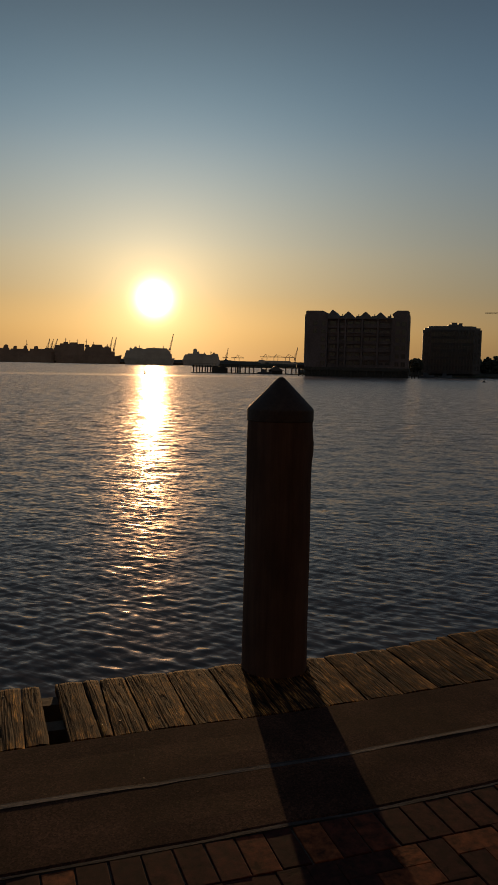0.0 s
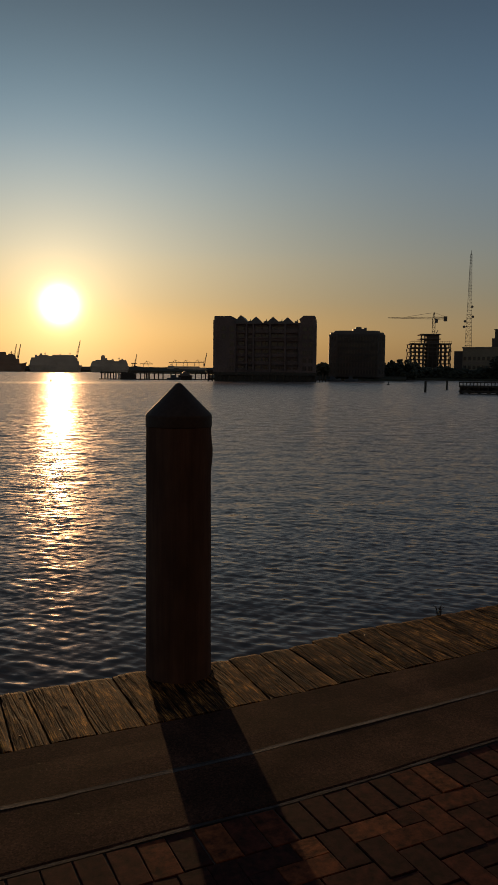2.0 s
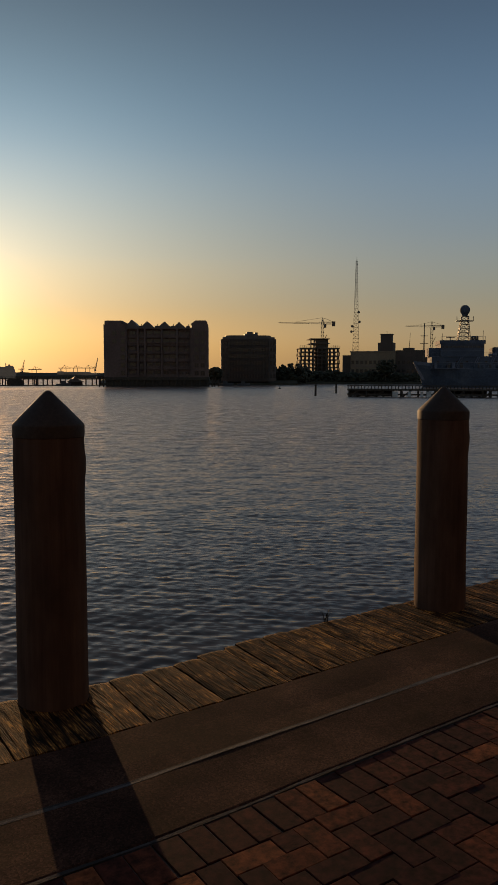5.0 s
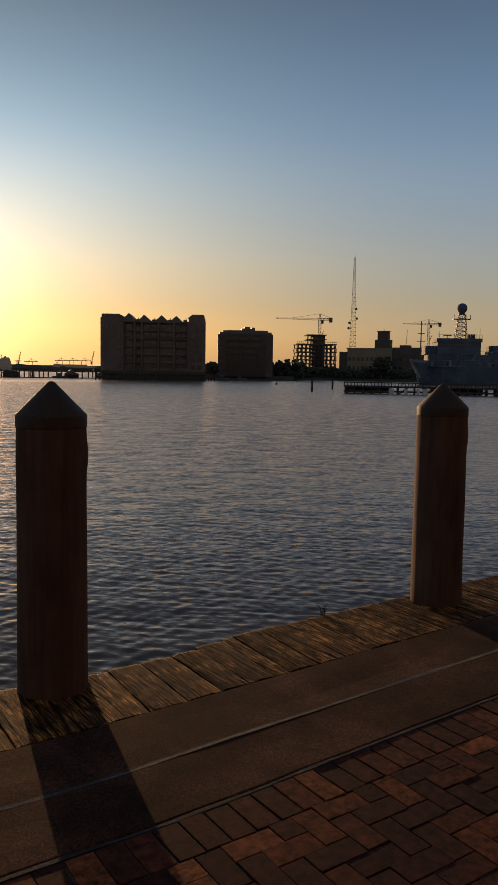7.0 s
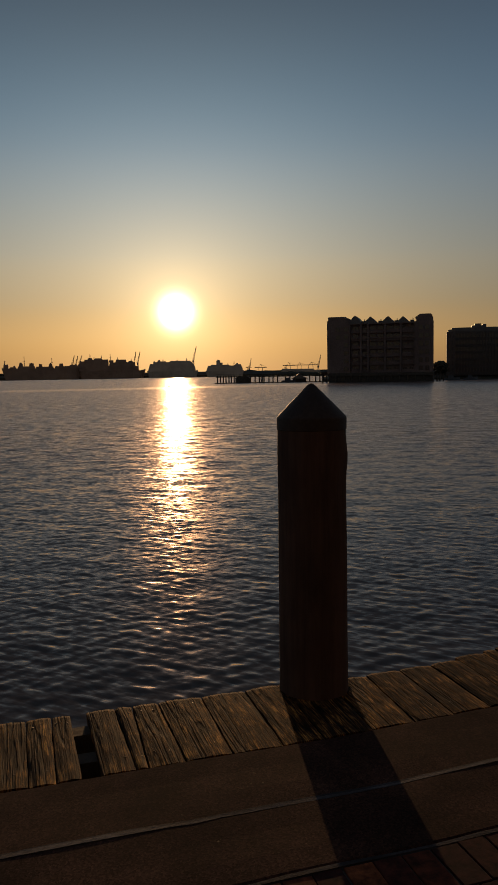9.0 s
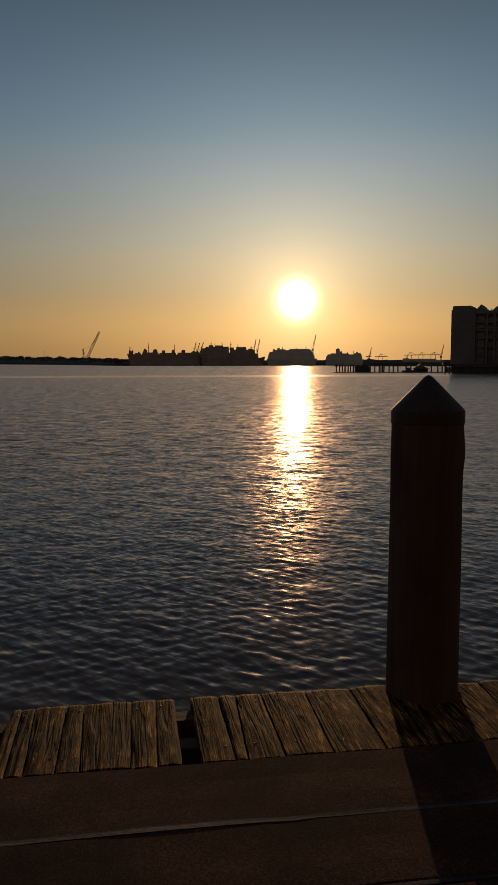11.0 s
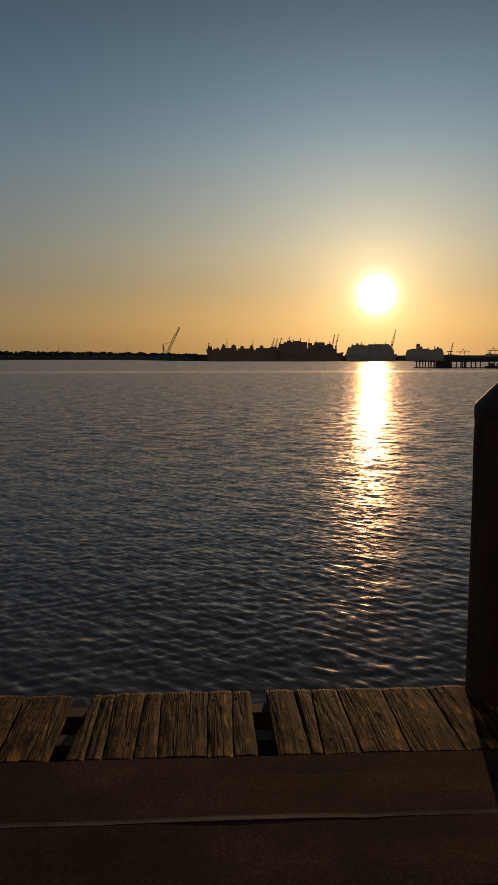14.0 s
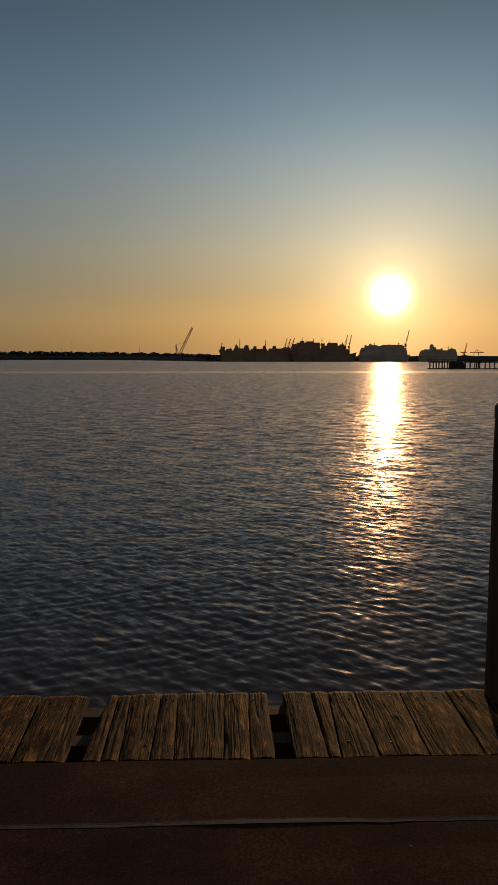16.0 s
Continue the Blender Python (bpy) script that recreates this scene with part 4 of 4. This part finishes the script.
    for z, x0, x1, y in ((7.0, 4.2, 44, 1.96), (8.6, 4.0, 44, 1.9), (10.2, 6.6, 18.4, 1.56), (5.3, 5, 60, 0.9)):
        part("deck_edge", Shape().box(x0, x1, y - 0.12, y + 0.02, z - 0.07, z + 0.07), SHIPWHITE, ob)
    for x in (9.0, 12.4, 17.0, 21.0, 27.0, 33.0):
        part("door", Shape().box(x - 0.4, x + 0.4, 1.93, 2.02, 5.3, 7.0), HULLDARK, ob)
    for x in (20.2, 21.4, 28.2, 30.5):
        part("raft_canister", Shape().rod((x - 0.5, 2.2, 9.1), (x + 0.5, 2.2, 9.1), 0.35, n=8), SHIPWHITE, ob)
    part("radar_bar", Shape().box(8.6, 11.0, 6.2, 6.5, 14.0, 14.25).rod((9.8, 6.4, 13.1), (9.8, 6.4, 14.0), 0.12), STEEL, ob)
    part("whip_aerial", Shape().rod((18.4, 4, 13.1), (18.5, 4, 15.9), 0.09, 0.04), STEEL, ob)
    part("whip_aerial", Shape().rod((7.4, 4, 13.1), (7.3, 4, 15.1), 0.09, 0.04), STEEL, ob)
    for i in range(26):
        x, z = random.uniform(5.0, 43.0), random.choice((5.3, 5.3, 8.6))
        y = 1.1 if z < 6 else 1.75
        w, t = random.uniform(0.3, 1.3), random.uniform(0.5, 1.7)
        part("deck_locker", Shape().box(x - w / 2, x + w / 2, y, y + 0.8, z, z + t), random.choice((SHIPWHITE, SHIPGREY, HULLDARK)), ob)
    for x in (10.6, 15.2, 19.4, 29.6, 36.0):
        part("ladder", Shape().rod((x, 1.5, 5.3), (x + 1.6, 1.5, 8.6), 0.12, n=5).rod((x + 0.5, 1.5, 5.3), (x + 2.1, 1.5, 8.6), 0.12, n=5), SHIPWHITE, ob)
    r = Shape()
    for x0, x1, z in ((4.2, 44.0, 8.67), (6.6, 18.6, 13.1), (4.2, 60.0, 5.35)):
        y = 1.35 if z > 13 else 1.9 if z > 8 else 0.95
        r.box(x0, x1, y, y + 0.05, z + 0.95, z + 1.02)
        n = int((x1 - x0) / 1.4)
        for i in range(n + 1):
            x = x0 + (x1 - x0) * i / n
            r.box(x - 0.03, x + 0.03, y, y + 0.05, z, z + 0.95)
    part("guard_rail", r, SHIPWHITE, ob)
    a = Shape().box(21.5, 27.5, 2.6, 11, 8.6, 11.2).box(29.0, 42, 2.6, 11, 8.6, 11.6)
    part("after_house", a, SHIPGREY, ob)
    part("aft_mast", Shape().rod((24.0, 5, 11.2), (24.0, 5, 13.0), 0.1), STEEL, ob)
    k = Shape().box(22.0, 26.0, 0.6, 1.9, 3.9, 5.9)
    k.box(22.6, 24.6, 0.5, 0.62, 4.5, 5.5)
    part("workboat", k, HULLDARK, ob, "dark boat hung at the ship's side")


survey_ship()


# ---- wooden pier before the ship ----
def jetty():
    ob = thing("wooden_jetty", "dark timber jetty on many piles with a railing", "jetty", far(46.0, 118, 0.0))
    d = Shape().box(-11.0, 44, 0, 4.0, 0.95, 1.2)
    part("deck", d, BEAM, ob)
    part("rail", Shape().box(-11.0, 44, 0.02, 0.12, 1.62, 1.75), BEAM, ob)
    pile_me = Shape().rod((0, 0, -2.2), (0, 0, 0.95), 0.15, 0.14, 7).mesh("jetty_post", BEAM)
    post_me = Shape().box(-0.06, 0.06, 0.02, 0.14, 1.2, 1.64).mesh("rail_post", BEAM)
    for i in range(43):
        for y in (0.3, 3.7):
            p = part("jetty_post", pile_me, BEAM, ob)
            p.location = (-10.8 + i * 1.29 + random.uniform(-0.12, 0.12), y, 0)
    for i in range(110):
        p = part("rail_post", post_me, BEAM, ob)
        p.location = (-10.9 + i * 0.5, 0, 0)
    part("waler", Shape().box(-11.0, 44, 0.1, 0.3, 0.25, 0.5), BEAM, ob)
    for x0, x1 in ((-11.0, -4.6), (1.8, 9.5), (11.0, 44.0)):
        part("back_boarding", Shape().box(x0, x1, 3.75, 3.85, 0.05, 0.9), BEAM, ob)
    b = Shape()
    for i in range(14):
        x = -10.8 + i * 3.87
        b.rod((x, 0.3, -0.2), (x + 1.29, 0.3, 0.9), 0.1, n=5)
    part("brace", b, BEAM, ob)
    for x, w in ((-3.9, 0.8), (-1.8, 0.5), (1.0, 0.7), (0.0, 0.4)):
        part("fender_board", Shape().box(x - w / 2, x + w / 2, 0.02, 0.1, -0.1, 0.85), PALE, ob, "pale fender board")


jetty()


def small_boat(az, d, length, label):
    ob = thing("motor_boat", label, "boat", far(az, d), "boats by the bank")
    L = length / 2
    h = Shape()
    st = [(-L, 0.9, 0.75, 0.7), (-L * 0.3, 1.05, 0.85, 0.72), (L * 0.5, 0.8, 0.5, 0.85), (L, 0.05, 0.02, 1.05)]
    p, q = [], []
    for x, a, b, z in st:
        p += [(x, -a, z), (x, -b, -0.25), (x, b, -0.25), (x, a, z)]
    for i in range(3):
        q += [(i * 4 + j, (i + 1) * 4 + j, (i + 1) * 4 + (j + 1) % 4, i * 4 + (j + 1) % 4) for j in range(4)]
    q += [(0, 1, 2, 3), (15, 14, 13, 12)]
    part("hull", h.add(p, q), BOATGREY, ob)
    part("cabin", Shape().prism([(-L * 0.4, 0.7), (L * 0.35, 0.75), (L * 0.1, 1.6), (-L * 0.35, 1.6)], -0.65, 0.65), BOATGREY, ob)
    part("windscreen", Shape().prism([(L * 0.27, 0.98), (L * 0.36, 0.8), (L * 0.15, 1.55), (L * 0.08, 1.55)], -0.6, 0.6), GLASS, ob)


small_boat(31.75, 252, 5.0, "small grey motor boat by the dark bank")
small_boat(33.05, 250, 4.2, "small grey motor boat moored below the office block")
small_boat(20.1, 252, 4.6, "small grey motor boat at the floating dock")


def marker_post(az, d, top, label):
    s = Shape().lathe([(0.17, -2.5), (0.17, top - 0.2), (0.14, top - 0.03), (0.05, top)], 10)
    solid("marker_post", s, BEAM, label, "post", far(az, d), "posts in the water")


marker_post(38.37, 124, 1.8, "dark timber post standing in the water")
marker_post(39.85, 144, 1.75, "dark timber post standing in the water")
for az in (30.75, 30.95, 31.2, 22.9, 22.6):
    marker_post(az, 226, 2.2, "dark timber mooring post beside the apartment block")


def buoy(az, d, k):
    ob = thing("buoy", "small dark buoy floating on the water", "buoy", far(az, d), "buoys on the harbour")
    part("float", Shape().lathe([(0.1 * k, -0.3 * k), (0.42 * k, -0.1 * k), (0.45 * k, 0.15 * k), (0.3 * k, 0.35 * k)], 12), HULLDARK, ob)
    part("topmark", Shape().rod((0, 0, 0.3 * k), (0, 0, 1.0 * k), 0.12 * k, 0.1 * k, 8), HULLDARK, ob)


buoy(35.73, 190, 0.8)
buoy(11.37, 204, 0.75)


# ---- ferry pier ----
def ferry_pier():
    ob = thing("ferry_pier", "long low pier on posts with a small pavilion", "pier", far(18.9, 258, 0.0))
    part("deck", Shape().box(-18.6, 19.5, 0, 3.5, 1.95, 2.3), BEAM, ob)
    part("floating_dock", Shape().box(-18.8, 19.5, -2.6, -0.6, -0.3, 0.25), BEAM, ob)
    post = Shape().rod((0, 0, -2.0), (0, 0, 2.6), 0.22, 0.2, 7).mesh("pier_post", BEAM)
    xs = [-18.2 + i * 0.95 for i in range(7)] + [-8.6 + i * 1.5 for i in range(8)] + [-3.6, -3.1, 4.4, 6.0, 12.5, 14.5, 16, 17, 18.2]
    for x in xs:
        p = part("pier_post", post, BEAM, ob)
        p.location = (x + random.uniform(-0.1, 0.1), random.choice((0.2, 3.2)), 0)
    r = Shape()
    r.box(-18.6, 19.5, 0.05, 0.12, 2.95, 3.02)
    for i in range(40):
        r.box(-18.6 + i * 0.97, -18.53 + i * 0.97, 0.05, 0.12, 2.3, 2.95)
    part("railing", r, STEEL, ob)
    v = Shape()
    v.prism([(6.2, 1.2), (7.6, 1.9), (8.9, 3.0), (10.2, 1.9), (11.8, 1.2)], -2.4, 1.5)
    part("pavilion_roof", v, ROOF, ob)
    b = Shape().box(6.8, 11.2, -2.0, 1.2, 0.2, 1.3)
    part("pavilion_wall", b, BEAM, ob)
    part("kiosk", Shape().box(16.0, 19.0, 0.5, 3, 2.3, 3.2), BEAM, ob)
    h = Shape().box(-12.0, -7.2, -2.2, -0.8, 0.2, 1.5).prism([(-12.4, 1.45), (-6.8, 1.45), (-8.0, 2.2), (-11.2, 2.4)], -2.4, -0.6)
    part("shelter", h, BEAM, ob)


ferry_pier()


# ---- far dockyard ----
def leaning_crane(az, d, base, top_az, top, label, w=1.6):
    """A harbour crane seen far off: tower, slewing house and raised jib."""
    m = far(az, d)
    x = d * math.tan(radians(top_az - az))
    ob = thing("harbour_crane", label, "crane", m, "harbour cranes on the far shore")
    part("portal", Shape().lattice((0, 0, 2.0), (0, 0, base + 2.5), w * 1.5, w, 4, 0.22), STEEL, ob)
    part("slewing_house", Shape().box(-w * 0.8, w * 0.6, -w / 2, w / 2, base, base + 2.6), STEEL, ob)
    part("jib", Shape().lattice((0.2, 0, base + 2.0), (x, 0, top), w * 0.75, w * 0.35, 7, 0.2), STEEL, ob)
    part("stay", Shape().rod((-w * 0.7, 0, base + 5), (x * 0.8, 0, base + (top - base) * 0.8), 0.12, n=4).rod((-w * 0.7, 0, base + 2), (-w * 0.7, 0, base + 5), 0.2, n=4), STEEL, ob)


for az, top_az, base, top in ((4.50, 4.66, 16, 30), (4.74, 4.91, 16, 29.5), (4.98, 5.19, 16, 30), (8.87, 9.03, 17, 34), (9.14, 9.31, 17, 34)):
    leaning_crane(az, 1020, base, top_az, top, "dark harbour crane with a raised jib, behind moored ships")
leaning_crane(13.17, 1020, 19, 13.40, 39.8, "tall dark harbour crane beside a large ship", 1.9)
leaning_crane(17.25, 1040, 7.5, 17.40, 23.5, "dark harbour crane with a raised jib, behind the pier")
leaning_crane(22.30, 1040, 9.5, 22.48, 26.5, "dark harbour crane with a raised jib, near the apartment block")


def crawler_crane():
    ob = thing("derrick_crane", "tall derrick crane with a lattice jib on the far shore", "crane", far(-3.2, 1010))
    part("barge", Shape().box(-5, 6, -4, 4, 1.5, 4.8), HULLDARK, ob)
    part("house", Shape().box(-4.6, 3.0, -2, 2, 4.8, 10.0), STEEL, ob)
    part("jib", Shape().lattice((-0.2, 0, 8.5), (16.6, 0, 43.0), 3.0, 1.8, 11, 0.3), STEEL, ob)
    part("gantry", Shape().lattice((-3.8, 0, 9), (-4.4, 0, 21.5), 1.6, 0.8, 5, 0.25).rod((-4.4, 0, 21.5), (-1.0, 0, 9.5), 0.25, n=4), STEEL, ob)
    part("stay", Shape().rod((-4.4, 0, 21.5), (4.5, 0, 24), 0.14, n=4).rod((4.5, 0, 24), (14.5, 0, 40), 0.12, n=4), STEEL, ob)


crawler_crane()


def gantry_cranes():
    for az, d, w, z, top, extra in ((17.2, 1060, 8, 11.5, 12.5, 0), (18.1, 1060, 17, 11.0, 15.5, 5), (20.15, 1060, 16, 13.0, 17.5, 4), (20.95, 1060, 16, 13.2, 17.0, 4), (21.8, 1060, 17, 13.2, 17.5, 5)):
        ob = thing("container_gantry", "low container gantry crane silhouetted on the far shore", "crane", far(az, d), "container gantries on the far shore")
        part("boom", Shape().box(-w / 2, w / 2, -1, 1, z, z + 0.9), STEEL, ob)
        g = Shape()
        for x in (-w * 0.22, w * 0.12):
            for y in (-3, 3):
                g.rod((x, y, 2), (x, y, z), 0.35, n=5)
            g.rod((x, -3, 6), (x, 3, 6), 0.25, n=4)
        part("legs", g, STEEL, ob)
        part("apex", Shape().rod((-w * 0.22, 0, z), (w * 0.0, 0, top), 0.25, n=4).rod((w * 0.12, 0, z), (0, 0, top), 0.25, n=4).rod((0, 0, top), (w * 0.45, 0, z + 0.9), 0.14, n=4), STEEL, ob)


gantry_cranes()


def ship_hull(name, label, az, d, length, z_deck, blocks, masts=(), round_things=(), mat=None, bow=0.06):
    """A ship seen from the side: raked hull, stepped deckhouses, masts."""
    ob = thing(name, label, "ship", far(az, d), "ships at the far shore")
    mat = mat or FARHULL
    L = length / 2
    h = Shape()
    st = [(-L, 1.0, 0.9, z_deck * 1.1), (-L + length * 0.04, 4.5, 0.97, z_deck), (-L + length * 0.12, 8, 1, z_deck), (L - length * 0.2, 8, 1, z_deck), (L - length * 0.08, 6, 1, z_deck), (L, 0.8, 0.92, z_deck * 1.15)]
    p, q = [], []
    for x, b, k, z in st:
        p += [(x, -b, z), (x * k, -b * 0.8, -1), (x * k, b * 0.8, -1), (x, b, z)]
    for i in range(len(st) - 1):
        q += [(i * 4 + j, (i + 1) * 4 + j, (i + 1) * 4 + (j + 1) % 4, i * 4 + (j + 1) % 4) for j in range(4)]
    q += [(0, 1, 2, 3), (len(p) - 1, len(p) - 2, len(p) - 3, len(p) - 4)]
    part("hull", h.add(p, q), mat, ob)
    for x0, x1, z0, z1 in blocks:
        s = Shape()
        dx = min(1.2, (x1 - x0) * 0.12)
        s.prism([(x0, z0), (x1, z0), (x1 - dx * 0.4, z1), (x0 + dx, z1)], -5, 5)
        part("deckhouse", s, mat, ob)
    for x, z0, z1 in masts:
        part("mast", Shape().rod((x, 0, z0), (x, 0, z1), 0.5, 0.25, 6).rod((x - 1.2, 0, z0 * 0.35 + z1 * 0.65), (x + 1.2, 0, z0 * 0.35 + z1 * 0.65), 0.2, n=4), mat, ob)
    for x, z, r, hgt in round_things:
        part("tank", Shape().lathe([(r, z), (r, z + hgt * 0.7), (r * 0.8, z + hgt * 0.9), (r * 0.3, z + hgt)], 12, (x, 0)), mat, ob)
    return ob


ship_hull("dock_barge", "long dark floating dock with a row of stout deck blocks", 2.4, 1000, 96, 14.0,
          [(-46, -39.5, 13.5, 18.6), (-45, -43.4, 18.6, 20.2), (-41.8, -40.2, 18.6, 19.6), (-39, -30, 13.5, 16), (-34, -31.5, 16, 17.4), (-29.5, -8, 13.5, 16.8), (-27.5, -22.5, 16.8, 20.2), (-26.4, -24, 20.2, 21.6),
           (-15.5, -9.5, 16.8, 20.4), (-13.2, -11.4, 20.4, 21.2), (-8, 14, 13.5, 16.2), (-4.0, 0.5, 16.2, 19.4), (8.0, 12.5, 16.2, 19.6), (9.4, 11, 19.6, 20.4), (15, 45, 13.5, 16.6), (20.5, 25.5, 16.6, 19.8), (33, 43, 16.6, 18.0)], [(-21, 11, 29), (12, 11, 27), (-44, 20, 24)], (), FARDARK)
ship_hull("naval_ship", "large dark ship with stepped decks and masts", 7.3, 1000, 84, 10.0,
          [(-41, 33, 10, 15.5), (-41, -33, 15.5, 22), (-35, -4, 15.5, 24), (-30, -24, 24, 26), (-22, -12, 24, 25.6), (-4, 29, 15.5, 20.2), (-4, 2, 20.2, 23), (4, 18, 20.2, 23.6), (20, 26, 20.2, 21.6)],
          [(-27, 24, 31), (-22, 22, 28), (-13, 24, 29.5), (-2, 20, 30.5), (7, 18, 27), (24, 19, 25)], (), FARDARK)
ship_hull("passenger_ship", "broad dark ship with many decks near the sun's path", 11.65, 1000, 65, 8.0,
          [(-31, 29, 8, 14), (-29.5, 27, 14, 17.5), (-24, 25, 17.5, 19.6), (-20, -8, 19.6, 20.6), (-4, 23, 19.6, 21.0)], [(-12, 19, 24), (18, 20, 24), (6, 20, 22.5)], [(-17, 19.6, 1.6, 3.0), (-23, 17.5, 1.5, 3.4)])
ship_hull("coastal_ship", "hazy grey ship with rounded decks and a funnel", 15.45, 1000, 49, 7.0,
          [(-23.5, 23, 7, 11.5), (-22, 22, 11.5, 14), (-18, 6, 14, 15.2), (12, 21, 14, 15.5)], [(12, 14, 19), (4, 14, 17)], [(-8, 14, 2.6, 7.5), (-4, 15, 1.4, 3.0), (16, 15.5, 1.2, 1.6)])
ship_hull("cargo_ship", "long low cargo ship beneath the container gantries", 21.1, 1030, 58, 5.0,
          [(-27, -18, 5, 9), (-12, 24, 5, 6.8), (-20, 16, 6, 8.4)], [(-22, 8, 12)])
part_blocks = thing("dock_sheds", "low dark sheds along the far quay", "shed", far(17.9, 1080))
for x0, x1, z in ((-20, -2, 7.5), (0, 22, 6.5), (24, 60, 7.0), (-60, -30, 6.0)):
    part("shed", Shape().prism([(x0, 1.5), (x1, 1.5), (x1, z), ((x0 + x1) / 2, z + 1.0), (x0, z)], 0, 14), HULLDARK, part_blocks)
for az, top in ((-10.86, 74), (-6.1, 36), (-11.6, 54)):
    solid("thin_mast", Shape().rod((0, 0, 2), (0, 0, top), 0.6, 0.35, 5), STEEL, "thin dark mast among distant trees", "mast", far(az, 1040 if az > -2 else reach(az) * 1.01), "masts on the far shore")


# ---- weeds at the edge ----
def weed(x, y, label):
    s = Shape()
    for i in range(16):
        a, l = random.uniform(0, 6.28), random.uniform(0.03, 0.085)
        p = Vector((x + random.uniform(-0.02, 0.02), y + random.uniform(-0.01, 0.01), -0.03))
        mid = p + Vector((math.cos(a) * l * 0.25, math.sin(a) * l * 0.25, 0.03 + l * 0.6))
        tip = p + Vector((math.cos(a) * l * 0.7, math.sin(a) * l * 0.7, 0.03 + l))
        s.rod(p, mid, 0.0016, 0.0014, 4).rod(mid, tip, 0.0014, 0.0004, 4)
    solid("weed", s, LEAF, label, "weed", kind="stuff")


weed(3.42, 3.935, "dry weed sprouting from the plank edge")


# ---- brick paving ----
def paver_mesh(w, l):
    s = Shape()
    b, h = 0.0025, 0.05
    x, y = w / 2 - 0.001, l / 2 - 0.001
    p = [(-x, -y, -h), (x, -y, -h), (x, y, -h), (-x, y, -h), (-x, -y, -b), (x, -y, -b), (x, y, -b), (-x, y, -b),
         (-x + b, -y + b, 0), (x - b, -y + b, 0), (x - b, y - b, 0), (-x + b, y - b, 0)]
    f = [(8, 9, 10, 11)] + [(i, (i + 1) % 4, (i + 1) % 4 + 4, i + 4) for i in range(4)] + [(i + 4, (i + 1) % 4 + 4, (i + 1) % 4 + 8, i + 8) for i in range(4)]
    return s.add(p, f)


def paving():
    ob = thing("brick_paving", "red brown clay brick paving in a herringbone with a header course", "paving", kind="structure")
    one = paver_mesh(0.1, 0.2)
    me = one.mesh("brick", BRICK)
    rest = Shape()
    count = 0

    def lay(x, y, turn, short=False):
        nonlocal count
        y += bend(x)
        tilt = (random.gauss(0, 0.22), random.gauss(0, 0.22))
        z = 0.0015 + random.gauss(0, 0.0007)
        m = pose(x + random.gauss(0, 0.0012), y + random.gauss(0, 0.0012), z, tilt[0], tilt[1], turn + random.gauss(0, 0.8))
        if short:
            m = m @ Matrix.Diagonal((1, 0.5, 1, 1))
        if 0.55 < x < 4.6 and y > 1.62 and count < 330:
            count += 1
            b = part("brick", me, BRICK, ob)
            b.matrix_basis = m
        else:
            rest.add([m @ Vector(p) for p in one.v], one.f)

    x = -8.9
    while x < 13.8:
        lay(x, 2.272, random.choice((0, 0, 180)))
        x += 0.1035
    # herringbone square to the quay
    for i in range(-90, 139):
        for j in range(-60, 42):
            k = (i - j) % 4
            cx, cy = i * 0.1, 2.12 - (j + 20) * 0.1 - 0.0
            if not (-8.9 < cx < 13.8 and -4.0 < cy < 2.15):
                continue
            if k == 0:
                if cy <= 2.13:
                    lay(cx + 0.05, cy, 90)
            elif k == 2:
                if cy <= 2.03:
                    lay(cx, cy + 0.05, 0)
                elif cy <= 2.13:
                    lay(cx, cy, 0, True)
    part("far_bricks", rest, BRICK, ob)["kind"] = "stuff"


paving()
